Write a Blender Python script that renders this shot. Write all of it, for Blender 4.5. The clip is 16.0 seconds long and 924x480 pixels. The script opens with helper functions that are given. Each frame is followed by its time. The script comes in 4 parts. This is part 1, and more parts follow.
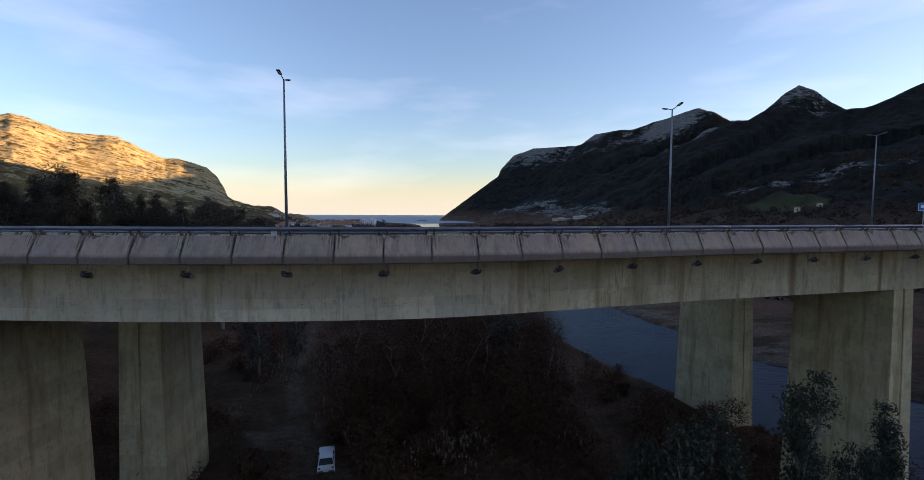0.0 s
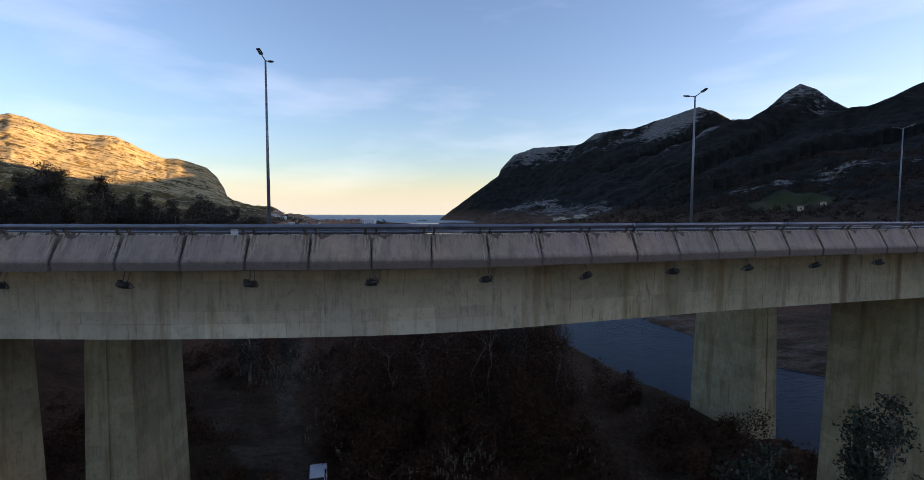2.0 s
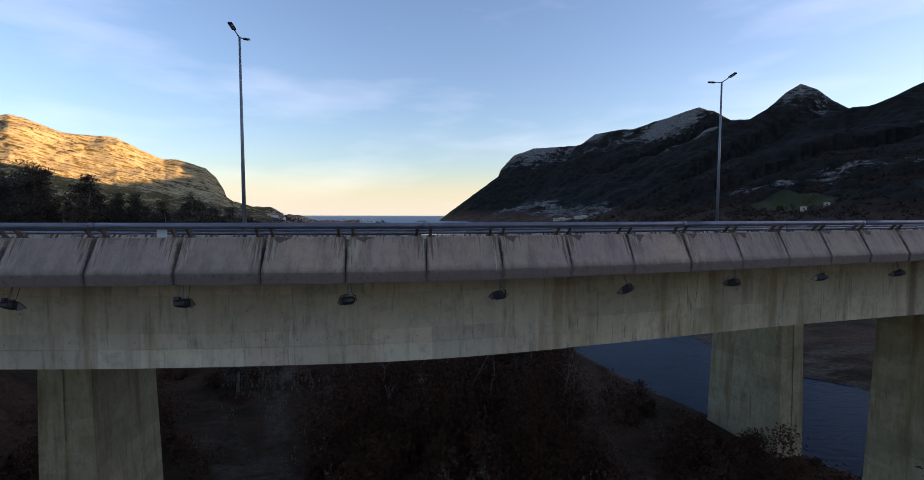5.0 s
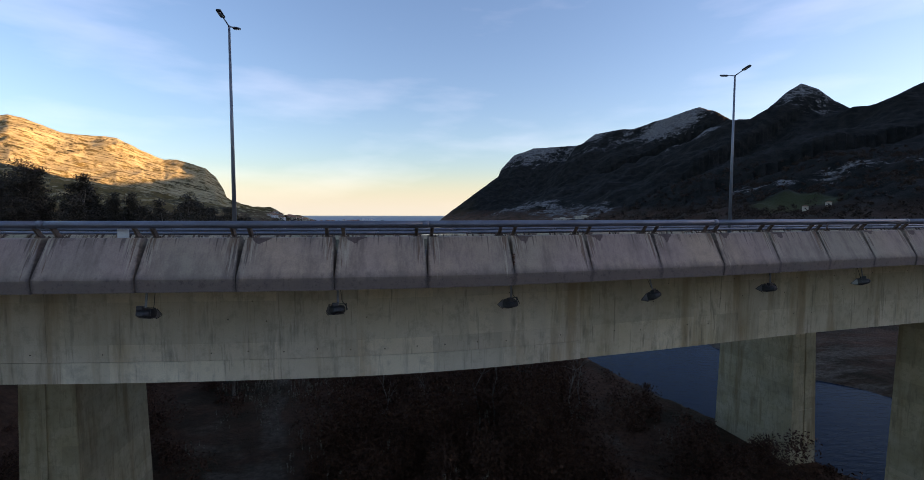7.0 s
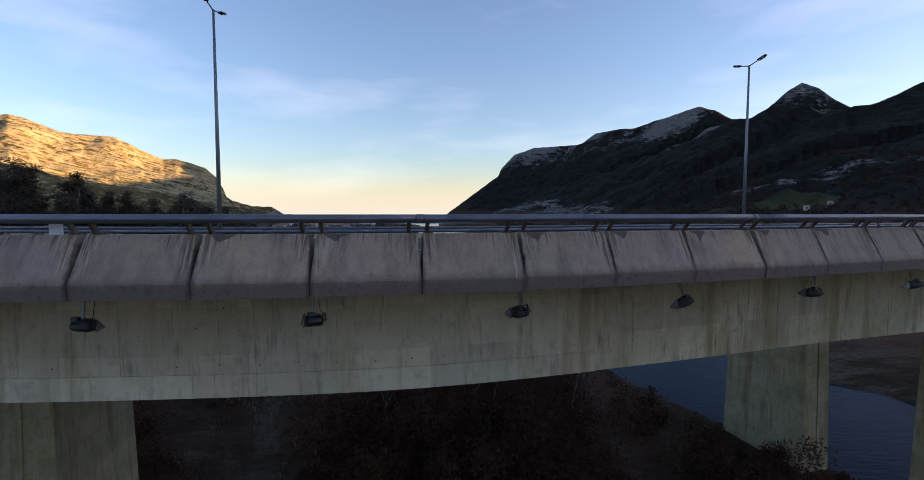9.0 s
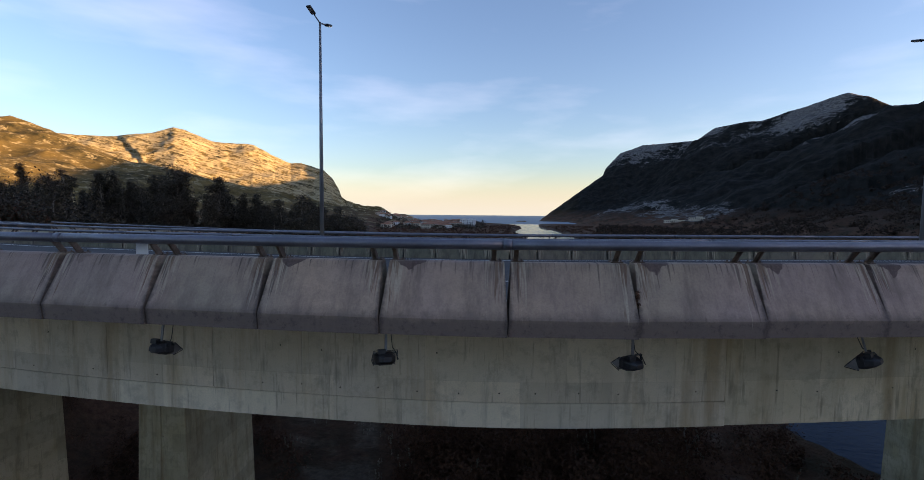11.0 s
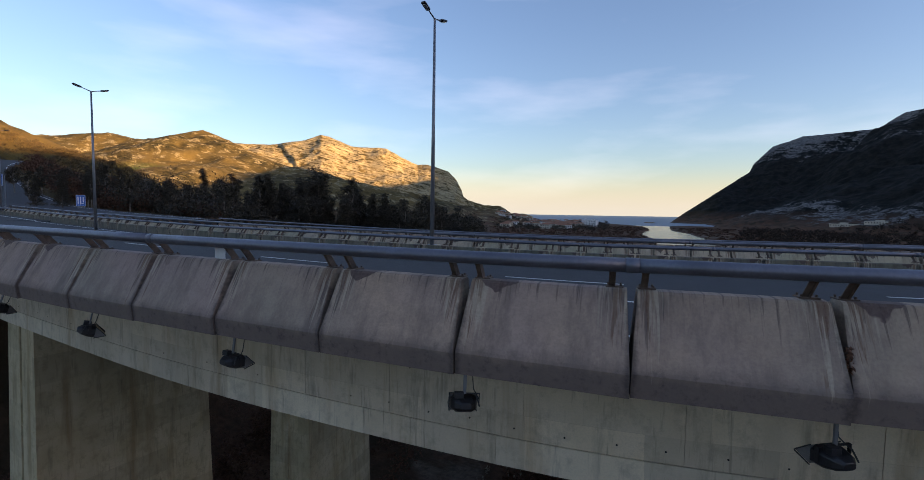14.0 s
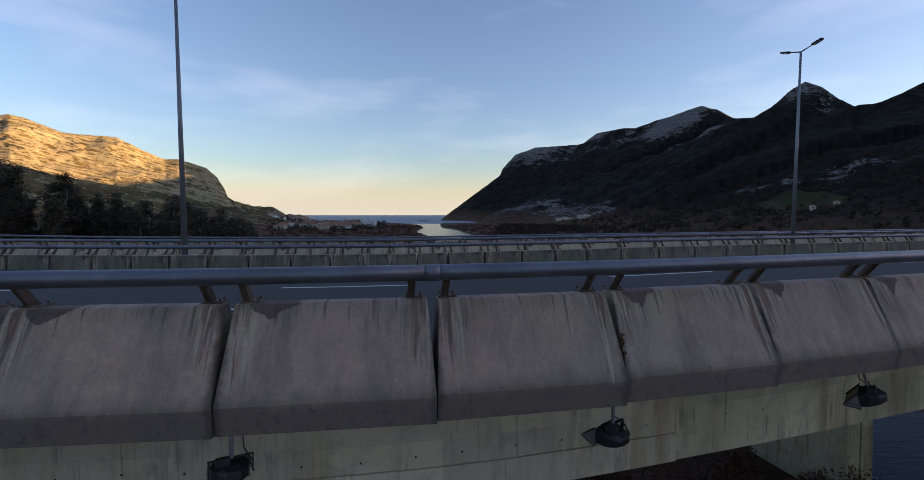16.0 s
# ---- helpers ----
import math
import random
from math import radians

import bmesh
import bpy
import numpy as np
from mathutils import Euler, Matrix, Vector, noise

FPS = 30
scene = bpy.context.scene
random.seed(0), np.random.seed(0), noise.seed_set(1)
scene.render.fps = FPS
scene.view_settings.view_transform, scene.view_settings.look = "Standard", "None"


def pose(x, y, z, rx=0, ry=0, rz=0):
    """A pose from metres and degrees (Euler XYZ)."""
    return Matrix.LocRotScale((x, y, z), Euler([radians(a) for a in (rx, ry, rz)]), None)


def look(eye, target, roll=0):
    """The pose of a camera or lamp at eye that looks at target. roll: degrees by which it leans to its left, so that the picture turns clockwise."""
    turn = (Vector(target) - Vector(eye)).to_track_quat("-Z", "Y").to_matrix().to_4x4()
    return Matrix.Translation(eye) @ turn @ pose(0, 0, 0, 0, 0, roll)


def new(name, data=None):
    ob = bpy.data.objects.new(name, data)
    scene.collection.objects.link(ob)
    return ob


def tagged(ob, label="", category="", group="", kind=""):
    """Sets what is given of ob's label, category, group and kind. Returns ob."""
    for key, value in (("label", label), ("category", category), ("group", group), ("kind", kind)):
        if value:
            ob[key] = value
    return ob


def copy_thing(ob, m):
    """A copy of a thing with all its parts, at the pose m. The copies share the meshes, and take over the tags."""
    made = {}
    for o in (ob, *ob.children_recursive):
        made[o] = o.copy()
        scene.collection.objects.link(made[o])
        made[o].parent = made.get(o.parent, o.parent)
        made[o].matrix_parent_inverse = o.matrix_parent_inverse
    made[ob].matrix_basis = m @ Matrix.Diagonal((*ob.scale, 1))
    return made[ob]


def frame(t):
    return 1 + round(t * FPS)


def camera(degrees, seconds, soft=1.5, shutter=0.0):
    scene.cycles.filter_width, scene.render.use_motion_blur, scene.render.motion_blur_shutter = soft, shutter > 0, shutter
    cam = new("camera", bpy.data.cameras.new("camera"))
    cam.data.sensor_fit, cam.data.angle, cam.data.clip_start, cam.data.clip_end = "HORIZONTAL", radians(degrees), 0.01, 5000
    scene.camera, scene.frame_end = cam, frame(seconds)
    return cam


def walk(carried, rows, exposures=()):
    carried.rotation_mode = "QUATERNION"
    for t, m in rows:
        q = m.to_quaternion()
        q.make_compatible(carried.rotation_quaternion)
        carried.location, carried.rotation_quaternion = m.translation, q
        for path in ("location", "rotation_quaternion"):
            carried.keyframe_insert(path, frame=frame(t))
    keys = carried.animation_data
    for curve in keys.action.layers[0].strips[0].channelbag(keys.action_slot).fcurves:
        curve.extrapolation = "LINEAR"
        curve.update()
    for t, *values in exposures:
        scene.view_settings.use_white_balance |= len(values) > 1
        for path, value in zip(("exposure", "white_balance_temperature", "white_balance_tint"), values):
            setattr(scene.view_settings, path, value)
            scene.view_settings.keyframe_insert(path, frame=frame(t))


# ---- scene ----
cam = camera(90.97, 16.0, 0.8)
# seconds, x, y, z, heading, pitch, roll
PATH = [
    (0.0, -0.0, 0.0, 26.0, -0.0, -3.43, 0.23),
    (0.5, -0.096, 0.932, 25.971, -0.0, -3.44, 0.22),
    (1.0, -0.17, 1.91, 25.897, -0.0, -3.44, 0.21),
    (1.5, -0.202, 2.804, 25.852, 0.04, -3.48, 0.14),
    (2.0, -0.23, 3.702, 25.796, 0.02, -3.47, 0.13),
    (2.5, -0.272, 4.519, 25.746, 0.02, -3.44, 0.16),
    (3.0, -0.293, 5.323, 25.691, 0.01, -3.43, 0.14),
    (3.5, -0.31, 6.028, 25.666, 0.01, -3.41, 0.08),
    (4.0, -0.338, 6.589, 25.618, -0.01, -3.37, 0.1),
    (6.5, -0.425, 8.618, 25.674, 0.02, -3.38, 0.05),
    (7.0, -0.492, 8.966, 25.562, 0.02, -3.37, 0.05),
    (7.5, -0.536, 9.362, 25.44, 0.04, -3.38, 0.05),
    (8.0, -0.584, 9.815, 25.331, 0.01, -3.41, 0.02),
    (9.9, -0.41, 11.26, 25.6, 0.1, -3.42, 0.1),
    (10.3, -0.38, 11.59, 25.68, 1.4, -3.42, 0.13),
    (10.5, -0.366, 11.735, 25.716, 3.78, -3.43, 0.16),
    (11.0, -0.46, 12.056, 25.819, 12.52, -3.45, 0.51),
    (11.5, -0.437, 12.344, 25.892, 20.87, -3.56, 0.73),
    (12.0, -0.505, 12.712, 25.948, 27.17, -3.7, 0.94),
    (12.5, -0.611, 13.0, 25.975, 28.98, -3.76, 0.99),
    (13.0, -0.641, 13.268, 25.978, 29.16, -3.76, 0.99),
    (13.5, -0.611, 13.507, 25.968, 29.04, -3.74, 1.01),
    (14.0, -0.67, 13.825, 25.898, 27.48, -3.69, 0.98),
    (14.5, -0.718, 14.038, 25.846, 23.11, -3.6, 0.82),
    (15.0, -0.799, 14.241, 25.81, 15.74, -3.48, 0.57),
    (15.5, -0.911, 14.461, 25.839, 8.38, -3.46, 0.23),
    (16.0, -0.999, 14.666, 25.92, 0.18, -3.45, -0.01),
]
walk(cam, [(t, pose(x, y, z, 0, 0, yaw) @ pose(0, 0, 0, 90 + pitch) @ pose(0, 0, 0, 0, 0, roll)) for t, x, y, z, yaw, pitch, roll in PATH], [(0.0, 1.79, 7500, 31), (12.5, 1.77, 7500, 31), (14.5, 1.63, 7500, 31), (16.0, 1.53, 7500, 31)])

# ---- world and light ----
SUN_HEADING, SUN_HEIGHT = 90.5, 5.8
world = bpy.data.worlds.new("sky")
scene.world = world
world.use_nodes = True
wn, wl = world.node_tree.nodes, world.node_tree.links
sky = wn.new("ShaderNodeTexSky")
sky.sky_type, sky.sun_disc = "NISHITA", False
sky.sun_elevation, sky.sun_rotation = radians(SUN_HEIGHT), radians(SUN_HEADING)
sky.air_density, sky.dust_density, sky.ozone_density = 1.0, 0.7, 3.0
sky_way = wn.new("ShaderNodeTexCoord")
cloud_map = wn.new("ShaderNodeMapping")
cloud_map.inputs["Rotation"].default_value = (0, radians(-14), 0)
cloud_map.inputs["Scale"].default_value = (1.5, 1.5, 6.5)
wl.new(sky_way.outputs["Generated"], cloud_map.inputs["Vector"])
cloud = wn.new("ShaderNodeTexNoise")
cloud.inputs["Scale"].default_value, cloud.inputs["Detail"].default_value = 1.7, 7.0
wl.new(cloud_map.outputs["Vector"], cloud.inputs["Vector"])
cloud_ramp = wn.new("ShaderNodeMapRange")
cloud_ramp.inputs["From Min"].default_value, cloud_ramp.inputs["From Max"].default_value = 0.50, 0.85
cloud_ramp.inputs["To Max"].default_value = 0.13
wl.new(cloud.outputs["Fac"], cloud_ramp.inputs["Value"])
cloud_mix = wn.new("ShaderNodeMix")
cloud_mix.data_type = "RGBA"
cloud_mix.inputs["B"].default_value = (5.6, 5.8, 6.4, 1)
wl.new(cloud_ramp.outputs["Result"], cloud_mix.inputs["Factor"])
wl.new(sky.outputs["Color"], cloud_mix.inputs["A"])
# pale haze low over the horizon, all round
haze_z = wn.new("ShaderNodeSeparateXYZ")
wl.new(sky_way.outputs["Generated"], haze_z.inputs[0])
haze_fall = wn.new("ShaderNodeMapRange")
haze_fall.interpolation_type = "SMOOTHERSTEP"
for key, v in (("From Min", -0.02), ("From Max", 0.115), ("To Min", 0.88), ("To Max", 0.0)):
    haze_fall.inputs[key].default_value = v
wl.new(haze_z.outputs[2], haze_fall.inputs["Value"])
haze_mix = wn.new("ShaderNodeMix")
haze_mix.data_type = "RGBA"
haze_mix.inputs["B"].default_value = (2.02, 2.24, 1.92, 1)
wl.new(haze_fall.outputs["Result"], haze_mix.inputs["Factor"])
wl.new(cloud_mix.outputs["Result"], haze_mix.inputs["A"])
wl.new(haze_mix.outputs["Result"], wn["Background"].inputs["Color"])
wn["Background"].inputs["Strength"].default_value = 0.126

sun = new("sun", bpy.data.lights.new("sun", "SUN"))
sun.data.energy, sun.data.angle, sun.data.color = 5.0, radians(0.6), (1.0, 0.74, 0.37)
sun_way = Vector((math.sin(radians(SUN_HEADING)) * math.cos(radians(SUN_HEIGHT)), math.cos(radians(SUN_HEADING)) * math.cos(radians(SUN_HEIGHT)), math.sin(radians(SUN_HEIGHT))))
sun.matrix_world = look(sun_way * 900, (0, 0, 0))


# ---- materials ----
class Nodes:
    """A small writer for node materials."""

    def __init__(self, name):
        self.mat = bpy.data.materials.new(name)
        self.mat.use_nodes = True
        self.n, self.l = self.mat.node_tree.nodes, self.mat.node_tree.links
        self.out = self.n["Principled BSDF"]

    def put(self, socket, value):
        if isinstance(value, (int, float)):
            socket.default_value = value
        elif isinstance(value, (tuple, list)):
            socket.default_value = (*value, 1) if len(value) == 3 and len(socket.default_value) == 4 else value
        else:
            self.l.new(value, socket)

    def set(self, name, value):
        self.put(self.out.inputs[name], value)

    def place(self):
        return self.n.new("ShaderNodeNewGeometry").outputs["Position"]

    def own(self):
        return self.n.new("ShaderNodeTexCoord").outputs["Object"]

    def chance(self):
        return self.n.new("ShaderNodeObjectInfo").outputs["Random"]

    def stretch(self, vector, scale, shift=(0, 0, 0)):
        m = self.n.new("ShaderNodeMapping")
        self.put(m.inputs["Vector"], vector)
        m.inputs["Scale"].default_value, m.inputs["Location"].default_value = scale, shift
        return m.outputs["Vector"]

    def shifted(self, vector):
        """The same vector, moved by chance from object to object."""
        a = self.n.new("ShaderNodeVectorMath")
        a.operation = "ADD"
        c = self.n.new("ShaderNodeCombineXYZ")
        r = self.chance()
        self.put(c.inputs[0], self.math("MULTIPLY", r, 61.0))
        self.put(c.inputs[2], self.math("MULTIPLY", r, 23.0))
        self.put(a.inputs[0], vector)
        self.put(a.inputs[1], c.outputs[0])
        return a.outputs[0]

    def noise(self, vector, scale, detail=5.0, rough=0.55):
        t = self.n.new("ShaderNodeTexNoise")
        self.put(t.inputs["Vector"], vector)
        t.inputs["Scale"].default_value, t.inputs["Detail"].default_value, t.inputs["Roughness"].default_value = scale, detail, rough
        return t.outputs["Fac"]

    def cells(self, vector, scale):
        t = self.n.new("ShaderNodeTexVoronoi")
        self.put(t.inputs["Vector"], vector)
        t.inputs["Scale"].default_value = scale
        return t.outputs["Distance"]

    def ramp(self, value, lo, hi, a=0.0, b=1.0):
        r = self.n.new("ShaderNodeMapRange")
        self.put(r.inputs["Value"], value)
        for key, v in (("From Min", lo), ("From Max", hi), ("To Min", a), ("To Max", b)):
            r.inputs[key].default_value = v
        return r.outputs["Result"]

    def math(self, op, a, b=0.0):
        m = self.n.new("ShaderNodeMath")
        m.operation = op
        self.put(m.inputs[0], a)
        self.put(m.inputs[1], b)
        return m.outputs[0]

    def mix(self, f, a, b, blend="MIX"):
        m = self.n.new("ShaderNodeMix")
        m.data_type, m.blend_type = "RGBA", blend
        self.put(m.inputs["Factor"], f)
        self.put(m.inputs["A"], a)
        self.put(m.inputs["B"], b)
        return m.outputs["Result"]

    def xyz(self, vector):
        s = self.n.new("ShaderNodeSeparateXYZ")
        self.put(s.inputs[0], vector)
        return s.outputs

    def bump(self, height, strength=0.3, distance=0.02):
        b = self.n.new("ShaderNodeBump")
        b.inputs["Strength"].default_value, b.inputs["Distance"].default_value = strength, distance
        self.put(b.inputs["Height"], height)
        self.set("Normal", b.outputs["Normal"])


def plain(name, color, rough=0.6, metal=0.0, scale=6.0, vary=0.25, bump=0.15, distance=0.01):
    """A surface with grain at two scales."""
    k = Nodes(name)
    p = k.place()
    big, fine = k.noise(p, scale * 0.2), k.noise(p, scale * 3, 8)
    dark = tuple(c * (1 - vary) for c in color)
    light = tuple(min(1, c * (1 + vary)) for c in color)
    base = k.mix(k.ramp(big, 0.3, 0.7), dark, light)
    k.set("Base Color", k.mix(k.ramp(fine, 0.35, 0.65, 0, 0.35), base, dark))
    k.set("Roughness", k.ramp(fine, 0.3, 0.7, max(0.03, rough - 0.08), min(1, rough + 0.08)))
    k.set("Metallic", metal)
    k.bump(fine, bump, distance)
    return k.mat


def concrete(name, color, warm, streak=0.5, drains=()):
    """Weathered concrete cast in forms: tones from form to form, blotches, streaks that run down, fine pores."""
    k = Nodes(name)
    p = k.place()
    big, fine, cloudy = k.noise(p, 0.7, 6), k.noise(p, 28, 8), k.noise(p, 2.6, 9, 0.72)
    drip = k.noise(k.stretch(p, (2.9, 2.9, 0.48)), 1.0, 6, 0.65)
    wide = k.noise(k.stretch(p, (1.1, 1.1, 0.3)), 1.0, 4)
    base = k.mix(k.ramp(big, 0.35, 0.68), color, warm)
    base = k.mix(k.ramp(k.chance(), 0, 1, 0, 0.5), base, tuple(c * 0.74 for c in color))
    base = k.mix(k.ramp(wide, 0.50, 0.72, 0, streak * 0.55), base, tuple(c * 0.45 for c in color))
    rusty = k.noise(k.stretch(p, (1.1, 1.1, 0.12), (9, 4, 0)), 1.0, 6, 0.6)
    base = k.mix(k.ramp(rusty, 0.52, 0.66, 0, 0.7), base, tuple(c * v for c, v in zip(warm, (0.58, 0.46, 0.34))))
    form = k.n.new("ShaderNodeTexBrick")
    form.inputs["Scale"].default_value = 1.0
    for key, value in (("Color1", (0.74, 0.74, 0.72, 1)), ("Color2", (1.12, 1.10, 1.05, 1)), ("Mortar", (0.75, 0.73, 0.7, 1)), ("Mortar Size", 0.004), ("Brick Width", 2.45), ("Row Height", 1.22)):
        form.inputs[key].default_value = value
    side = k.n.new("ShaderNodeCombineXYZ")
    px, py, pz = k.xyz(p)
    k.put(side.inputs[0], k.math("ADD", px, k.math("MULTIPLY", py, 0.6)))
    k.put(side.inputs[1], k.math("ADD", pz, 0.17))
    k.put(form.inputs["Vector"], side.outputs[0])
    base = k.mix(0.7, base, form.outputs["Color"], "MULTIPLY")
    base = k.mix(k.ramp(cloudy, 0.50, 0.66, 0, 0.5), base, tuple(c * 0.5 for c in warm))
    base = k.mix(k.ramp(drip, 0.55, 0.70, 0, streak), base, tuple(c * 0.25 for c in warm))
    lines = k.noise(k.stretch(p, (9, 9, 0.7), (3, 5, 2)), 1.0, 4)
    base = k.mix(k.ramp(lines, 0.60, 0.70, 0, streak), base, tuple(c * 0.3 for c in warm))
    for place, wide in drains:
        run = k.math("ADD", k.math("MULTIPLY", px, 0.964), k.math("MULTIPLY", py, 0.267))
        off = k.math("ADD", k.math("ABSOLUTE", k.math("SUBTRACT", run, place)), k.ramp(drip, 0.3, 0.7, -0.10, 0.10))
        base = k.mix(k.ramp(off, wide * 0.35, wide, 0.8, 0), base, (0.20, 0.115, 0.055))
    k.set("Base Color", k.mix(k.ramp(fine, 0.42, 0.65, 0, 0.25), base, tuple(c * 0.6 for c in color)))
    k.set("Roughness", 0.92)
    k.bump(k.math("ADD", fine, k.math("MULTIPLY", cloudy, 0.8)), 0.4, 0.012)
    return k.mat


def cast_element(name, pale, beige, lip, grime=0.6):
    """Old precast parapet: mottled beige face, lip darkened to paint in its shade, soft runs from the top edge, rust
    and lime below the posts, black joints.
    """
    k = Nodes(name)
    p, o = k.place(), k.own()
    x, y, z = k.xyz(o)
    face = k.shifted(o)
    fine, mottle, blot = k.noise(p, 30, 8), k.noise(p, 5.5, 9, 0.74), k.noise(p, 1.1, 6, 0.6)
    base = k.mix(k.ramp(blot, 0.36, 0.64), pale, beige)
    base = k.mix(k.ramp(k.chance(), 0, 1, 0, 0.45), base, tuple(c * 1.25 for c in beige))
    violet = k.ramp(k.noise(p, 0.35, 2), 0.42, 0.62, 0, 0.6)
    base = k.mix(violet, base, (pale[0] * 0.95, pale[1] * 0.93, pale[2] * 1.12))
    green = k.ramp(k.noise(k.stretch(p, (1, 1, 1), (40, 7, 0)), 0.2, 2), 0.46, 0.6, 0, 0.6)
    base = k.mix(green, base, (pale[0] * 0.80, pale[1] * 1.02, pale[2] * 0.95))
    base = k.mix(k.ramp(mottle, 0.44, 0.66, 0, 0.5), base, tuple(0.5 * (a + b) for a, b in zip(lip, pale)))
    # broad soft washes down the face; lip shade painted in, its upper edge uneven
    wash = k.noise(k.stretch(face, (2.4, 0, 0.8), (1, 3, 0)), 1.0, 7, 0.68)
    base = k.mix(k.ramp(wash, 0.46, 0.66, 0, grime), base, lip)
    low = k.math("SUBTRACT", z, k.ramp(k.noise(k.stretch(face, (3, 0, 1.2)), 1.0, 6, 0.65), 0.3, 0.7, -0.07, 0.07))
    base = k.mix(k.ramp(low, 0.22, 0.42, 0.88, 0), base, lip)
    base = k.mix(k.math("MULTIPLY", k.ramp(k.noise(p, 9, 5, 0.7), 0.52, 0.68, 0, 0.6), k.ramp(z, 0.26, 0.40, 1, 0.12)), base, tuple(c * 0.45 for c in lip))
    # runs that end at uneven heights; closer together under the posts
    end = k.math("MINIMUM", k.math("ABSOLUTE", k.math("SUBTRACT", x, 0.16)), k.math("ABSOLUTE", k.math("SUBTRACT", x, 1.84)))
    near = k.ramp(end, 0.02, 0.26, 0.10, 0)
    bar = k.math("SUBTRACT", k.math("ADD", 0.54, k.math("MULTIPLY", k.math("SUBTRACT", 1.11, z), 0.26)), near)
    drip = k.noise(k.stretch(face, (14, 0, 0.6)), 1.0, 6, 0.62)
    base = k.mix(k.ramp(k.math("SUBTRACT", drip, bar), 0.0, 0.07, 0, 0.72), base, (0.072, 0.052, 0.047))
    thin = k.noise(k.stretch(face, (30, 0, 1.1), (2, 9, 4)), 1.0, 3)
    base = k.mix(k.ramp(k.math("SUBTRACT", thin, bar), 0.03, 0.09, 0, 0.32), base, (0.075, 0.055, 0.048))
    lime = k.noise(k.stretch(face, (21, 0, 0.8), (7, 1, 0)), 1.0, 4, 0.6)
    base = k.mix(k.math("MULTIPLY", k.ramp(k.math("SUBTRACT", lime, bar), -0.05, 0.03, 0, 0.62), k.ramp(end, 0.12, 0.28, 1, 0.0)), base, (0.50, 0.41, 0.30))
    # rust that runs from the post plates
    rust = k.noise(k.stretch(face, (16, 0, 1.3), (5, 2, 9)), 1.0, 4, 0.6)
    base = k.mix(k.math("MULTIPLY", k.ramp(k.math("SUBTRACT", rust, bar), -0.02, 0.06, 0, 0.75), k.ramp(end, 0.04, 0.15, 1, 0.0)), base, (0.14, 0.066, 0.036))
    # darker, ragged towards both ends of the element
    edge = k.math("MINIMUM", x, k.math("SUBTRACT", 2.0, x))
    ragged = k.ramp(k.noise(k.stretch(face, (4, 4, 7)), 1.0, 5, 0.7), 0.3, 0.7, -0.035, 0.035)
    base = k.mix(k.ramp(k.math("SUBTRACT", edge, ragged), 0.030, 0.085, 0.7, 0), base, (0.060, 0.046, 0.042))
    # worn skin beside one post
    wave = k.ramp(k.noise(p, 4.0, 2), 0.3, 0.7, -0.07, 0.07)
    reach = k.math("SUBTRACT", k.ramp(k.math("ABSOLUTE", k.math("SUBTRACT", x, 0.40)), 0.0, 0.36, 0.15, -0.07), wave)
    skin = k.ramp(k.math("SUBTRACT", k.math("SUBTRACT", 1.11, z), reach), -0.012, 0.004, 1, 0)
    base = k.mix(k.math("MULTIPLY", skin, k.ramp(k.chance(), 0.25, 0.3, 0, 0.85)), base, (0.085, 0.050, 0.046))
    k.set("Base Color", k.mix(k.ramp(fine, 0.42, 0.65, 0, 0.28), base, tuple(c * 0.6 for c in pale)))
    k.set("Roughness", 0.92)
    k.bump(k.math("ADD", fine, k.math("MULTIPLY", mottle, 1.0)), 0.45, 0.012)
    return k.mat


PARAPET = cast_element("parapet concrete", (0.375, 0.265, 0.208), (0.445, 0.305, 0.215), (0.150, 0.110, 0.096), 0.72)
# inner row darker than the outer parapet, far row paler
INNER = cast_element("dark inner parapet concrete", (0.17, 0.145, 0.105), (0.23, 0.185, 0.125), (0.065, 0.056, 0.044), 0.9)
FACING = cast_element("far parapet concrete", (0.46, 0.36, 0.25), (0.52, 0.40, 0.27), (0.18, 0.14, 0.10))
GIRDER = concrete("girder concrete", (0.75, 0.645, 0.52), (0.61, 0.51, 0.37), 0.52)
STAINED = concrete("stained girder concrete", (0.72, 0.61, 0.46), (0.55, 0.45, 0.29), 0.6, ((28.7, 0.42), (33.0, 0.3), (36.5, 0.26)))
BAND = concrete("band concrete", (0.80, 0.71, 0.57), (0.68, 0.585, 0.45), 0.36)
PIER = concrete("pier concrete", (0.60, 0.50, 0.33), (0.47, 0.37, 0.21), 0.40)
HOLE = plain("hole black", (0.015, 0.015, 0.014), 0.9)
ASPHALT = plain("asphalt", (0.028, 0.028, 0.032), 0.92, 0, 10, 0.2, 0.5, 0.01)
MARKING = plain("road paint", (0.62, 0.62, 0.60), 0.6, 0, 8, 0.15)
RAIL = plain("galvanised rail", (0.15, 0.155, 0.185), 0.45, 0.55, 9, 0.22, 0.08)
RUST = plain("rusty steel", (0.15, 0.10, 0.075), 0.85, 0.2, 30, 0.5, 0.4)
MAST = plain("galvanised mast", (0.22, 0.23, 0.25), 0.5, 0.5, 6, 0.12, 0.05)
DARK = plain("black housing", (0.025, 0.025, 0.028), 0.45, 0.1, 14, 0.4)
VISOR = plain("visor glass", (0.17, 0.17, 0.175), 0.14, 0, 20, 0.3, 0.02)
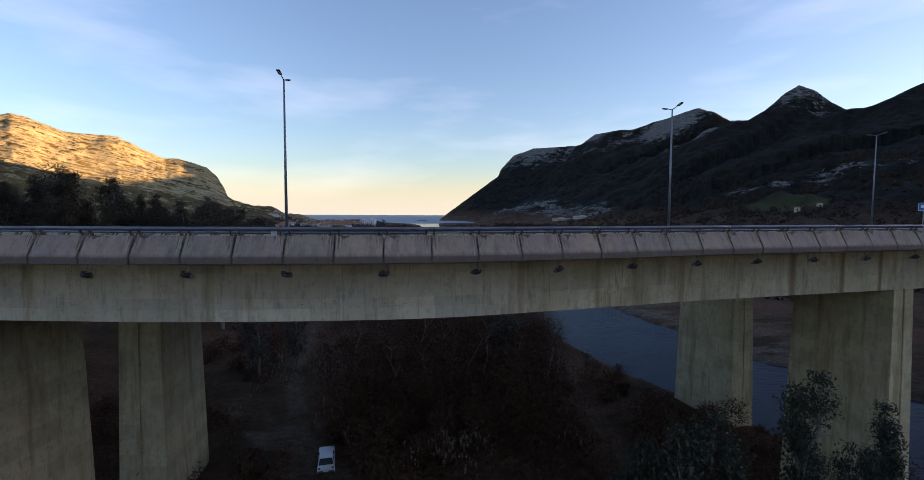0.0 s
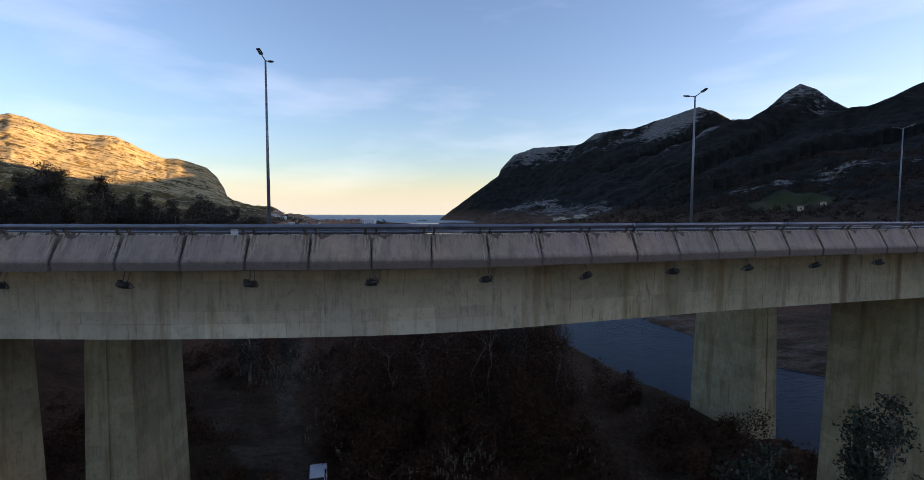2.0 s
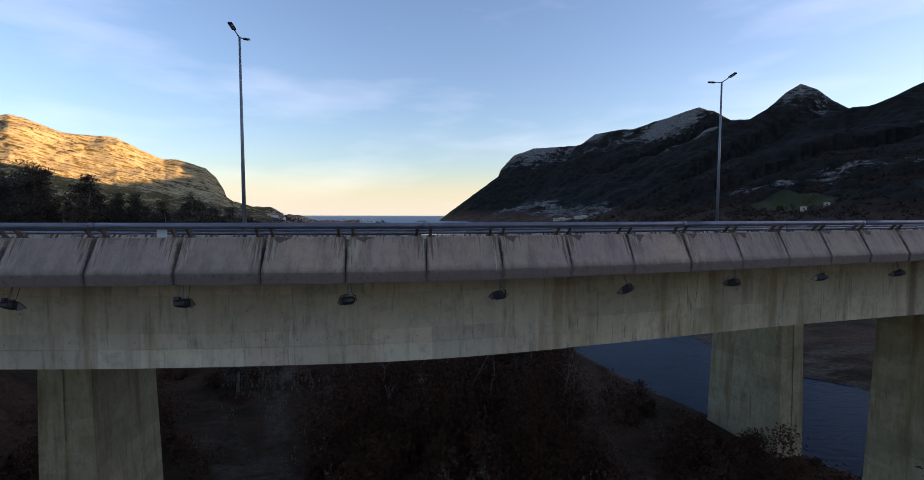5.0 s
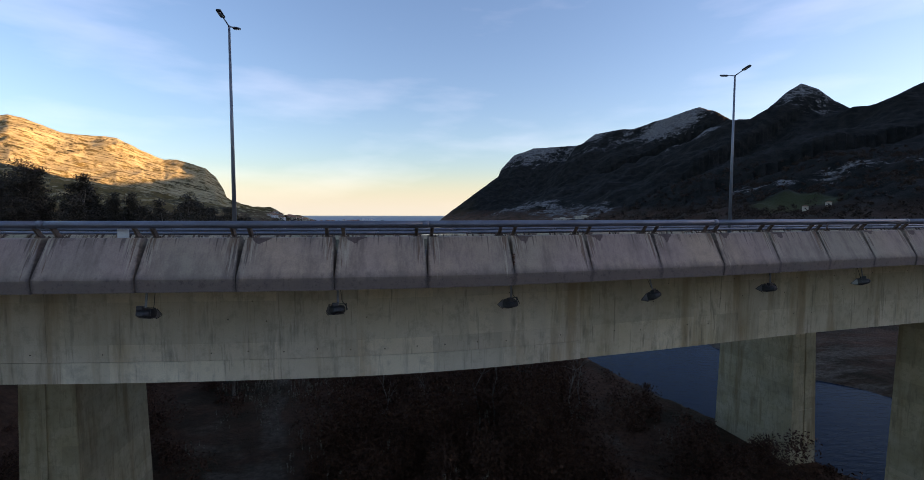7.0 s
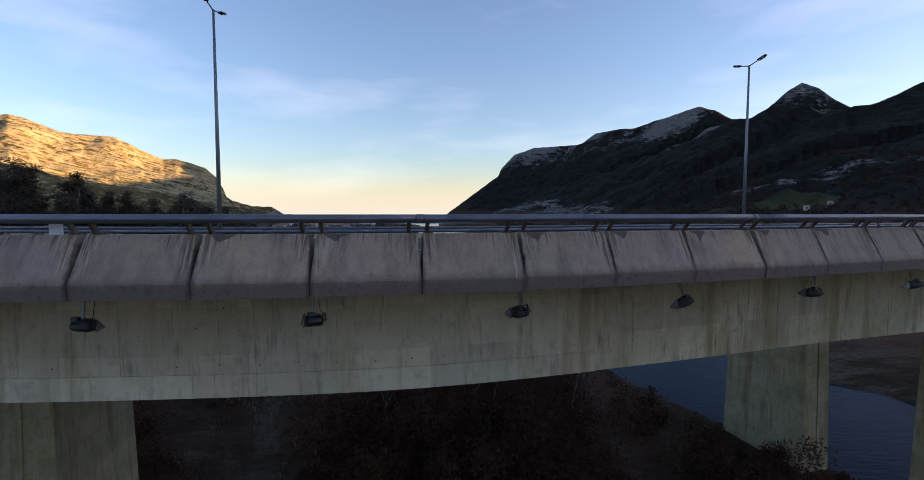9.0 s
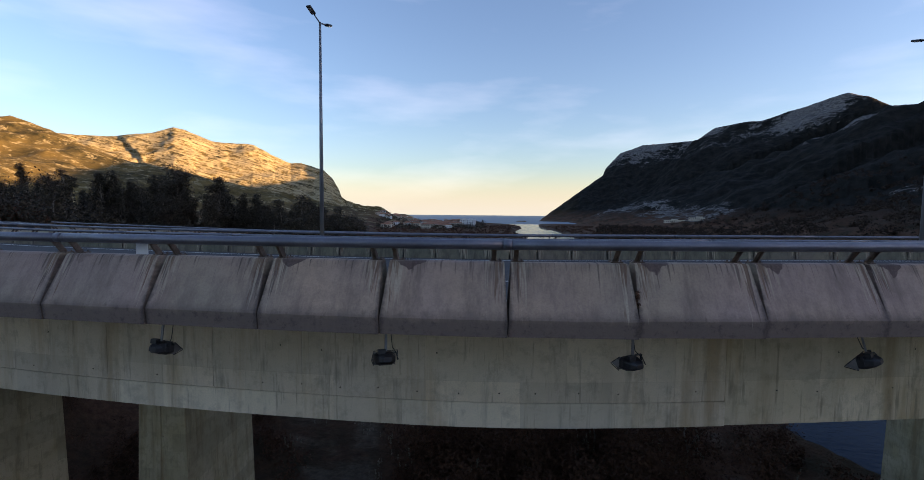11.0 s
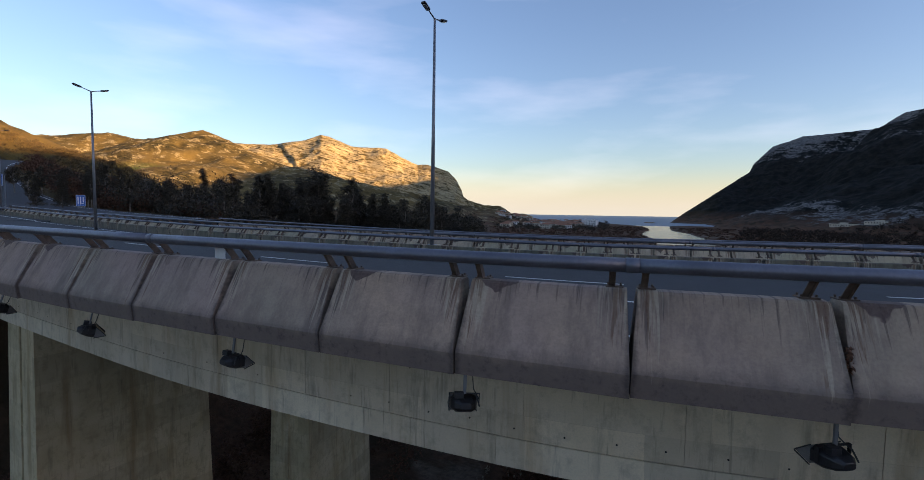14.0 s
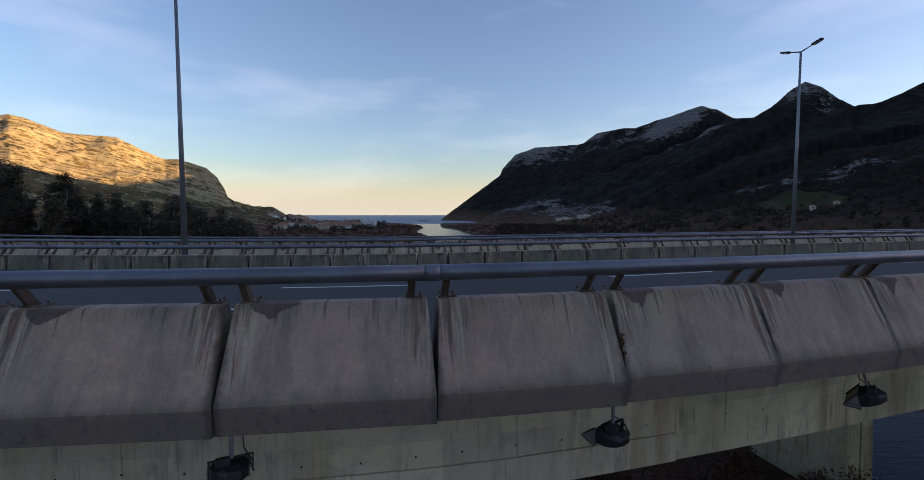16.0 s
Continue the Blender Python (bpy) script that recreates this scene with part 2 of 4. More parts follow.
PALE = plain("dusty visor glass", (0.52, 0.51, 0.49), 0.3, 0, 20, 0.3)


# ---- builders ----
def part(name, bm, material, parent, label=""):
    """Links a bmesh as one mesh object under a thing or a part."""
    me = bpy.data.meshes.new(name)
    bm.to_mesh(me)
    bm.free()
    me.materials.append(material)
    ob = new(name, me)
    ob.parent = parent
    return tagged(ob, label) if label else ob


def piece(name, me, parent, m):
    ob = new(name, me)
    ob.parent = parent
    ob.matrix_basis = m
    return ob


def thing(name, label, category, group="", kind="", at=None):
    ob = new(name)
    ob.empty_display_size = 0.2
    if at is not None:
        ob.matrix_basis = at
    return tagged(ob, label, category, group, kind)


def box(bm, size, at=(0, 0, 0), turn=None, bevel=0.0):
    m = Matrix.Translation(at) @ (turn.to_4x4() if turn else Matrix()) @ Matrix.Diagonal((*size, 1))
    made = bmesh.ops.create_cube(bm, size=1, matrix=m)["verts"]
    if bevel:
        edges = list({e for v in made for e in v.link_edges})
        bmesh.ops.bevel(bm, geom=edges, offset=bevel, segments=2, affect="EDGES", profile=0.5)
    return bm


def tube(bm, a, b, r1, r2=None, sides=12, caps=True):
    a, b = Vector(a), Vector(b)
    m = Matrix.Translation((a + b) / 2) @ (b - a).to_track_quat("Z", "Y").to_matrix().to_4x4()
    bmesh.ops.create_cone(bm, cap_ends=caps, segments=sides, radius1=r1, radius2=r1 if r2 is None else r2, depth=(b - a).length, matrix=m)
    return bm


def smooth(ob):
    ob.data.shade_smooth()
    return ob


def mesh_of(name, bm, material):
    me = bpy.data.meshes.new(name)
    bm.to_mesh(me)
    bm.free()
    me.materials.append(material)
    return me


def big_mesh(name, verts, faces, material):
    """A mesh from numpy arrays; faces all have the same number of corners."""
    me = bpy.data.meshes.new(name)
    n = faces.shape[1]
    me.vertices.add(len(verts))
    me.vertices.foreach_set("co", np.ascontiguousarray(verts, dtype=np.float32).ravel())
    me.loops.add(faces.size)
    me.loops.foreach_set("vertex_index", np.ascontiguousarray(faces, dtype=np.int32).ravel())
    me.polygons.add(len(faces))
    me.polygons.foreach_set("loop_start", np.arange(0, faces.size, n, dtype=np.int32))
    me.update(calc_edges=True)
    me.materials.append(material)
    return me


# ---- the line of the road: arc length s from one panel joint, distance d in from the parapet's kink ----
BEND_S = (-330, -200, -160, -125, -100, -80, -45, -25, -14, -7, -3, 0, 3, 6, 10, 15, 20, 30, 50, 130, 260)
BEND_H = (-0.50, -0.25, -0.18, -0.13, -0.12, -0.11, -0.10, -0.06, -0.03, 0.055, 0.082, 0.126, 0.217, 0.285, 0.298, 0.335, 0.275, 0.255, 0.27, 0.44, 0.54)
STEP = 0.5
line_s = np.arange(-330, 260.01, STEP)
line_h = np.interp(line_s, BEND_S, BEND_H)
line_h = np.convolve(np.pad(line_h, 3, "edge"), np.ones(7) / 7, "valid")
line_x = np.concatenate([[0], np.cumsum(np.cos((line_h[1:] + line_h[:-1]) / 2) * STEP)])
line_y = np.concatenate([[0], np.cumsum(np.sin((line_h[1:] + line_h[:-1]) / 2) * STEP)])
line_x += -3.22 - np.interp(0, line_s, line_x)
line_y += 18.57 - np.interp(0, line_s, line_y)
BANK = 0.045


def grade(s):
    """The rise of the road: level over the viaduct, climbing past its end."""
    return float(np.interp(s, (-330, -250, -200, -170, -150, -125, -100, -60, -30), (24, 16.5, 10.5, 6.6, 4.2, 1.9, 1.0, 0.3, 0)))


def road_at(s, d, z):
    h = float(np.interp(s, line_s, line_h))
    return Vector((float(np.interp(s, line_s, line_x)) - math.sin(h) * d, float(np.interp(s, line_s, line_y)) + math.cos(h) * d, z + grade(s)))


def road_frame(s, d, z, flip=False):
    h = math.degrees(float(np.interp(s, line_s, line_h)))
    return Matrix.Translation(road_at(s, d, z)) @ pose(0, 0, 0, 0, 0, h + (180 if flip else 0))


def sweep(bm, section, s0, s1, step=2.0, closed=True):
    """A profile of (d, z) drawn along the road's line."""
    n = max(1, round((s1 - s0) / step))
    rings = [[bm.verts.new(road_at(s0 + (s1 - s0) * i / n, d, z)) for d, z in section] for i in range(n + 1)]
    m = len(section)
    for a, b in zip(rings, rings[1:]):
        for i in range(m if closed else m - 1):
            bm.faces.new((a[i], b[i], b[(i + 1) % m], a[(i + 1) % m]))
    if closed:
        bm.faces.new(rings[0])
        bm.faces.new(rings[-1][::-1])
    bmesh.ops.recalc_face_normals(bm, faces=bm.faces)
    return bm


def swept_tube(bm, d, z, r, s0, s1, step=1.0, sides=14):
    sweep(bm, [(d + r * math.cos(a), z + r * math.sin(a)) for a in (2 * math.pi * i / sides for i in range(sides))], s0, s1, step)
    for f in bm.faces:
        f.smooth = len(f.verts) == 4
    return bm

# ---- land ----
def lattice(ix, iy, seed):
    h = np.sin(ix * 127.1 + iy * 311.7 + seed * 74.7) * 43758.5453
    return h - np.floor(h)


def value_noise(x, y, seed):
    ix, iy = np.floor(x), np.floor(y)
    fx, fy = x - ix, y - iy
    fx, fy = fx * fx * (3 - 2 * fx), fy * fy * (3 - 2 * fy)
    a, b = lattice(ix, iy, seed), lattice(ix + 1, iy, seed)
    c, d = lattice(ix, iy + 1, seed), lattice(ix + 1, iy + 1, seed)
    return (a + (b - a) * fx) * (1 - fy) + (c + (d - c) * fx) * fy


def fbm(x, y, size, seed, octaves=5, gain=0.5):
    total, amp, norm = 0.0, 1.0, 0.0
    for i in range(octaves):
        total = total + amp * (value_noise(x / size * 2 ** i, y / size * 2 ** i, seed + i * 3.1) * 2 - 1)
        norm += amp
        amp *= gain
    return total / norm


def ridged(x, y, size, seed, octaves=5):
    total, amp, norm = 0.0, 1.0, 0.0
    for i in range(octaves):
        total = total + amp * (1 - 2 * np.abs(value_noise(x / size * 2 ** i, y / size * 2 ** i, seed + i * 5.3) - 0.5))
        norm += amp
        amp *= 0.5
    return total / norm


def along(x, y, line):
    """Distance to a broken line, and the third value of its points carried along it."""
    best, value = np.full(np.shape(x), 1e9), np.zeros(np.shape(x))
    for (x0, y0, a0), (x1, y1, a1) in zip(line, line[1:]):
        t = np.clip(((x - x0) * (x1 - x0) + (y - y0) * (y1 - y0)) / ((x1 - x0) ** 2 + (y1 - y0) ** 2), 0, 1)
        d = np.hypot(x - x0 - t * (x1 - x0), y - y0 - t * (y1 - y0))
        value = np.where(d < best, a0 + t * (a1 - a0), value)
        best = np.minimum(best, d)
    return best, value


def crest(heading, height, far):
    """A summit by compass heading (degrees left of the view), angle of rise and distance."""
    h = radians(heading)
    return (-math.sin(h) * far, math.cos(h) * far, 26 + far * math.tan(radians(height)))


LIMESTONE_RIDGE_SKY = ((56, 6.9, 2150), (50.5, 7.1, 2180), (49.3, 7.25, 2200), (47.8, 7.6, 2200), (46.6, 7.8, 2200), (45.4, 8.25, 2200), (44.5, 8.6, 2200), (43.6, 8.45, 2200), (42.6, 8.05, 2200), (41, 7.5, 2200), (39.4, 7.35, 2200), (37.8, 7.5, 2200), (36.8, 7.4, 2200), (34.8, 6.3, 2200), (33, 5.5, 2200), (31.8, 5.55, 2200), (30.4, 5.25, 2200), (29.2, 4.8, 2200), (28.2, 3.9, 2200), (27.5, 2.6, 2200))
LIMESTONE_RIDGE = [crest(h, rise + 0.25, far) for h, rise, far in LIMESTONE_RIDGE_SKY]
HEADLAND = [crest(*c) for c in ((27.6, 2.0, 2260), (26.5, 1.3, 2270), (24.6, 0.75, 2290), (22.6, 0.7, 2310), (21.7, 0.1, 2330), (21.2, -0.9, 2340))]
ROCKY_HILL_SKY = ((76, 5.5, 1750), (70.2, 6.14, 1700), (68.3, 6.3, 1660), (64.8, 7.08, 1620), (62.8, 6.7, 1580), (61, 6.69, 1540), (59.4, 7.33, 1500), (56.6, 8.22, 1460), (54.8, 7.48, 1420), (53, 6.71, 1380), (51.2, 5.91, 1340), (47.9, 4.65, 1300))
ROCKY_HILL = [crest(h, rise + 0.25, far) for h, rise, far in ROCKY_HILL_SKY]
WEST_HILL = [crest(*c) for c in ((100, 9, 700), (84, 9.5, 600), (74.2, 7.52, 560), (72.7, 7.85, 540), (71.6, 7.29, 545), (70.2, 6.08, 560), (68.8, 5.09, 600))]
# from -50 on: unseen summits, raised to shade the peak and the valley
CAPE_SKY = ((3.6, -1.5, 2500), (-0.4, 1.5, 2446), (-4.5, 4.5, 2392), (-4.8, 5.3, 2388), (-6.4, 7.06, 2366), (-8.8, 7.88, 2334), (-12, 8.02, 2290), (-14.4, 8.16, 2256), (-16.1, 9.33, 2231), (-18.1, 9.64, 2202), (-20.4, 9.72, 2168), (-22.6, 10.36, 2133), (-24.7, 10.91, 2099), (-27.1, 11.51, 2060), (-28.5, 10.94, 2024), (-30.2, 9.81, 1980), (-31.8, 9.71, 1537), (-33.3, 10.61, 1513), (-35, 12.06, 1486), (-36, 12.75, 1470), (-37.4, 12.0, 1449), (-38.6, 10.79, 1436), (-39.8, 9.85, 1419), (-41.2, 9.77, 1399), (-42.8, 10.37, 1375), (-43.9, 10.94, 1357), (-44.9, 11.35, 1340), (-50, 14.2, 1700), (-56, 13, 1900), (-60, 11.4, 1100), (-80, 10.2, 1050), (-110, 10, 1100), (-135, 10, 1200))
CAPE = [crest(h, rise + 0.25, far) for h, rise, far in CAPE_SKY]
RIVER = [(190, -115.6, 16), (110, -19.3, 13), (78, 21.2, 12), (60, 46.2, 12), (42, 77.1, 12.5), (33.5, 107.9, 12.5), (27, 134.9, 13), (20, 211.9, 14), (6, 327.6, 16), (-8, 433.5, 19), (-16, 539.5, 24), (-32, 635.8, 30), (-44, 741.8, 27), (-58, 847.8, 14), (-72, 973, 18), (-100, 1107.9, 40), (-160, 1300.6, 110), (-200, 1637.8, 300)]
TRACKS = [[(-6, 34.7, 2.6), (-12, 40.5, 2.6), (-18.5, 46.8, 2.4), (-26.4, 55.9, 2.2), (-40.6, 72.3, 2)], [(-14, 43.4, 2), (-19, 51.1, 1.8), (-24, 63.6, 1.6), (-31, 88.6, 1.4), (-33, 115.6, 1.3)], [(19, 40.5, 1.4), (17, 48.2, 1.3), (16, 60.7, 1.2), (18, 79, 1.1)]]
BENCH = [(*road_at(s, 17.5, 23.1).xyz,) for s in range(-84, -321, -12)]
ISLE = [crest(*c) for c in ((20.6, -0.31, 2500), (19.8, -0.17, 2500), (19.4, -0.29, 2500))]
ISLET = [crest(*c) for c in ((5.5, -0.88, 1500), (4.7, -0.85, 1500))]
CUTTING = [(405, 685, 0), (440, 640, 0), (484, 608, 0), (516, 574, 0), (545, 545, 0), (580, 520, 0)]
QUARRY = [(125, 1500, 0), (205, 1110, 0), (262, 890, 0)]
WATER = -2.0


def mountain(x, y, line, width, power, rough, seed):
    far, top = along(x, y, line)
    far = np.maximum(0, far + fbm(x, y, 260, seed, 4) * 70 * np.clip(far / 120, 0, 1))
    fall = np.clip(1 - far / width, 0, 1) ** power
    craggy = (ridged(x, y, 150, seed + 9, 5) - 0.62) * rough * np.clip((top + 12) / 110, 0.03, 1) * np.clip(far / 60, 0.15, 1) * np.clip(fall * 4, 0, 1)
    return (top + 16) * fall - 16 + craggy + fbm(x, y, 22, seed + 2, 3) * rough * 0.12


def skyline(x, y, sky):
    """The height that a range keeps below, by heading, with a little roughness."""
    limits = sorted((h, rise) for h, rise, _ in sky)
    rise = np.interp(np.degrees(np.arctan2(-x, y)), [h for h, _ in limits], [r for _, r in limits])
    return 26 + np.hypot(x, y) * np.tan(np.radians(rise)) + 5 * fbm(x, y, 45, 93, 4)


def land(x, y):
    """The height of the ground, and what covers it: rock, meadow, sand."""
    low = 0.8 * fbm(x, y, 60, 1, 4) + 0.25 * fbm(x, y, 5, 8, 3) + 0.4
    # valley sides
    west = np.clip((-x - 34 - 0.10 * (y - 20)) / 60, 0, 1)
    low = low + 21.5 * west * west * (3 - 2 * west) * np.maximum(np.clip((150 - y) / 60, 0, 1), 0.35 * np.clip((380 - y) / 160, 0, 1))
    west2 = np.clip((-x - 95) / 330, 0, 1) * np.clip((430 - y) / 200, 0, 1)
    low = low + 34 * west2
    east = np.clip((x - 150 - 0.05 * y) / 500, 0, 1) * np.clip((1900 - y) / 400, 0, 1)
    low = low + 26 * east ** 1.4
    sea = np.clip((y + 0.35 * x - 1166 + 80 * fbm(x, y, 240, 4, 3)) / 220, 0, 1)
    low = low - 12 * sea
    far, wide = along(x, y, RIVER)
    wide = wide + 3 * fbm(x, y, 18, 15, 3)
    bank = np.clip((far - wide) / 6, 0, 1)
    low = np.where(far < wide + 6, -3.6 + (low + 3.6) * bank * bank * (3 - 2 * bank), low)
    flats = np.clip(1 - (far - wide) / 45, 0, 1) * (x > np.interp(y, [p[1] for p in RIVER], [p[0] for p in RIVER]))
    low = low - flats * (1.9 + 1.0 * fbm(x, y, 16, 25, 3))
    # the motorway's bench past the viaduct's end
    far, level = along(x, y, BENCH)
    cut = np.clip((38 - far) / 16, 0, 1)
    low = low + (level - low) * cut * cut * (3 - 2 * cut)
    rock = np.zeros_like(x)
    z = low
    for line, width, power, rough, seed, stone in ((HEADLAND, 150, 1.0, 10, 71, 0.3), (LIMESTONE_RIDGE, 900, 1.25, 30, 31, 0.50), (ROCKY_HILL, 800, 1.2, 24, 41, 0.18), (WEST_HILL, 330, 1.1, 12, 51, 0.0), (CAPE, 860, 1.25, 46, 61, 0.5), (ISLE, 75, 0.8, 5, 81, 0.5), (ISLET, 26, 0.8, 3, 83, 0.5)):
        m = mountain(x, y, line, width, power, rough, seed)
        if line is LIMESTONE_RIDGE:
            # a sea cliff ends the ridge
            edge = np.clip((-x * math.cos(radians(25.5)) - y * math.sin(radians(25.5)) + 14 * fbm(x, y, 40, 91, 3)) / 95, 0, 1)
            m = -16 + (m + 16) * (1 - (1 - edge) ** 3)
            m = np.minimum(m, skyline(x, y, ((27.0, 0.9, 0), *LIMESTONE_RIDGE_SKY)))
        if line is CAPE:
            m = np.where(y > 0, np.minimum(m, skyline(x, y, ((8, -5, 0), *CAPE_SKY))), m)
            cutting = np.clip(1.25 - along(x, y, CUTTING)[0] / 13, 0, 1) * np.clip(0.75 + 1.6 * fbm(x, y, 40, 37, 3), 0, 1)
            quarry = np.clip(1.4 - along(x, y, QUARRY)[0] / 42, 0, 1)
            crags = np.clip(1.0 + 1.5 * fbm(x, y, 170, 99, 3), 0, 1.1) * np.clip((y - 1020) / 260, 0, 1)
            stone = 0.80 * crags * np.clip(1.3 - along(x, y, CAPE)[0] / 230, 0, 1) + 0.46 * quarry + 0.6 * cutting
        if line is ROCKY_HILL:
            m = np.minimum(m, skyline(x, y, ROCKY_HILL_SKY))
        over = m > z
        z = np.where(over, m, z)
        rock = np.where(over, stone, rock)
    sand = np.clip(flats * 1.4, 0, 1) * (z < 1.5)
    beach = np.clip(1 - np.abs(sea - 0.12) / 0.12, 0, 1) * (z < 3)
    for road in TRACKS:
        d, w = along(x, y, road)
        sand = np.maximum(sand, 0.8 * np.clip((w - d) / 0.7 + fbm(x, y, 3, 77, 3), 0, 1))
    sand = np.maximum(sand, beach)
    meadow = np.clip(1.6 - np.hypot((x - 335) / 46, (y - 462) / 50) * 1.6, 0, 0.42) + np.clip(1.6 - np.hypot((x + 1005) / 55, (y - 500) / 110) * 1.6, 0, 1)
    return z, rock, np.clip(meadow, 0, 1), np.clip(sand, 0, 1)


headings = np.concatenate([np.arange(-78, -48, 0.4), np.arange(-48, 76, 0.115), np.arange(76, 100, 0.4), np.arange(100, 282, 3.0)])
reaches = np.concatenate([[0.5, 5, 10, 15], np.geomspace(19, 160, 95), np.geomspace(165, 800, 70), np.arange(810, 2700, 11.0), np.geomspace(2730, 4900, 14)])
gh, gr = np.meshgrid(np.radians(headings), reaches)
gx, gy = -np.sin(gh) * gr, np.cos(gh) * gr
gz, g_rock, g_meadow, g_sand = land(gx, gy)
rows_n, cols_n = gx.shape
corner = np.arange(rows_n * cols_n).reshape(rows_n, cols_n)
right = np.roll(corner, -1, axis=1)
quads = np.stack([corner[:-1], right[:-1], right[1:], corner[1:]], axis=-1).reshape(-1, 4)[:, ::-1]

k = Nodes("land cover")
pos = k.place()
cover = k.n.new("ShaderNodeVertexColor")
cover.layer_name = "cover"
c_rock, c_meadow, c_sand = k.xyz(cover.outputs["Color"])
hz = k.xyz(pos)[2]
fine, mid, large = k.noise(pos, 1.4, 8, 0.65), k.noise(pos, 0.05, 8, 0.65), k.noise(pos, 0.008, 5)
earth = k.mix(k.ramp(fine, 0.3, 0.7), (0.082, 0.039, 0.025), (0.170, 0.088, 0.054))
earth = k.mix(k.ramp(mid, 0.45, 0.62), earth, (0.050, 0.035, 0.020))
scrub = k.mix(k.ramp(mid, 0.36, 0.62), (0.028, 0.024, 0.011), (0.112, 0.082, 0.032))
speck = k.ramp(k.noise(pos, 0.13, 4, 0.6), 0.56, 0.62, 0, 0.8)
scrub = k.mix(speck, scrub, (0.022, 0.024, 0.012))
scrub = k.mix(k.ramp(large, 0.4, 0.6, 0, 0.6), scrub, (0.20, 0.13, 0.04))
# dark woods on the east; the slope's shade is put into their colour too
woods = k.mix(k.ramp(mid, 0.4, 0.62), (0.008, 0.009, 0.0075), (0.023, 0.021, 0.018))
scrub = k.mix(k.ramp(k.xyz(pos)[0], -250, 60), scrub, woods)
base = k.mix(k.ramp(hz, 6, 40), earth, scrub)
# beds that dip along the ridge towards the sea
px, py, pz = k.xyz(pos)
run = k.math("ADD", k.math("MULTIPLY", px, 0.66), k.math("MULTIPLY", py, 0.75))
bed = k.n.new("ShaderNodeCombineXYZ")
k.put(bed.inputs[0], k.math("MULTIPLY", run, 0.018))
k.put(bed.inputs[1], k.math("MULTIPLY", k.math("SUBTRACT", px, py), 0.006))
k.put(bed.inputs[2], k.math("MULTIPLY", k.math("ADD", pz, k.math("MULTIPLY", run, 0.27)), 0.125))
strata = k.noise(bed.outputs[0], 1.0, 8, 0.72)
grit = k.noise(pos, 0.16, 8, 0.75)
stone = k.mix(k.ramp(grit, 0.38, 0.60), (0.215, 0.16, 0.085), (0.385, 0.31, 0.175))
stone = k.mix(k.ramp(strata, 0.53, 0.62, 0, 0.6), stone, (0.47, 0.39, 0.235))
# eastern stone darker and greyer, its shade put into the colour
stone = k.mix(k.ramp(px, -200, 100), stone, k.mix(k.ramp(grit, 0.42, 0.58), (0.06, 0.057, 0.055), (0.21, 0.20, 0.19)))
bare = k.math("ADD", k.math("MULTIPLY", strata, 0.5), k.math("MULTIPLY", k.noise(pos, 0.05, 10, 0.8), 0.5))
bare = k.ramp(k.math("ADD", bare, k.math("MULTIPLY", c_rock, 0.26)), 0.595, 0.635)
outcrop = k.math("MULTIPLY", k.ramp(k.noise(pos, 0.036, 5, 0.68), 0.555, 0.575), k.ramp(grit, 0.42, 0.50, 0.1, 1))
bare = k.math("MAXIMUM", k.math("MULTIPLY", bare, k.ramp(c_rock, 0.02, 0.3)), k.math("MULTIPLY", outcrop, k.ramp(c_rock, 0.1, 0.2)))
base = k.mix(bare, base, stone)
base = k.mix(c_meadow, base, k.mix(k.ramp(fine, 0.3, 0.7), (0.050, 0.066, 0.022), (0.10, 0.112, 0.036)))
base = k.mix(k.math("MULTIPLY", c_sand, k.ramp(k.noise(k.stretch(pos, (0.07, 0.2, 0.2)), 1.0, 6, 0.65), 0.46, 0.56)), base, k.mix(k.ramp(fine, 0.3, 0.7), (0.075, 0.054, 0.040), (0.20, 0.155, 0.115)))
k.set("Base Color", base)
k.set("Roughness", 0.97)
k.set("Specular IOR Level", 0.1)
k.bump(k.math("ADD", k.math("MULTIPLY", k.noise(pos, 0.18, 8, 0.7), 6.0), fine), 0.8, 0.5)
LAND = k.mat
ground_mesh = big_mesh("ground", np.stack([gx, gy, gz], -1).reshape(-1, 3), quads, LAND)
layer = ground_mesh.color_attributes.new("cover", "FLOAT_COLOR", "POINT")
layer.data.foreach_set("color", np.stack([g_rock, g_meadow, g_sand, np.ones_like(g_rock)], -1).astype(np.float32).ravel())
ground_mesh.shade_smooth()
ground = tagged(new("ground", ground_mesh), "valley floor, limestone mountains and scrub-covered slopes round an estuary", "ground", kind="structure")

def water_sheet(name, label, color, rough, gloss, scale, x0, x1, y0, y1):
    k = Nodes(name)
    pos = k.place()
    k.set("Base Color", color)
    k.set("Roughness", rough)
    k.set("IOR", 1.33)
    k.set("Specular IOR Level", gloss)
    k.bump(k.math("ADD", k.noise(k.stretch(pos, (scale, scale * 2.2, 1)), 1.0, 5), k.math("MULTIPLY", k.noise(pos, 0.06, 4), 2.0)), 0.5, 0.2)
    bm = bmesh.new()
    bm.faces.new([bm.verts.new((x, y, WATER)) for x, y in ((x0, y0), (x1, y0), (x1, y1), (x0, y1))])
    return tagged(part(name, bm, k.mat, None), label, "water", kind="structure")


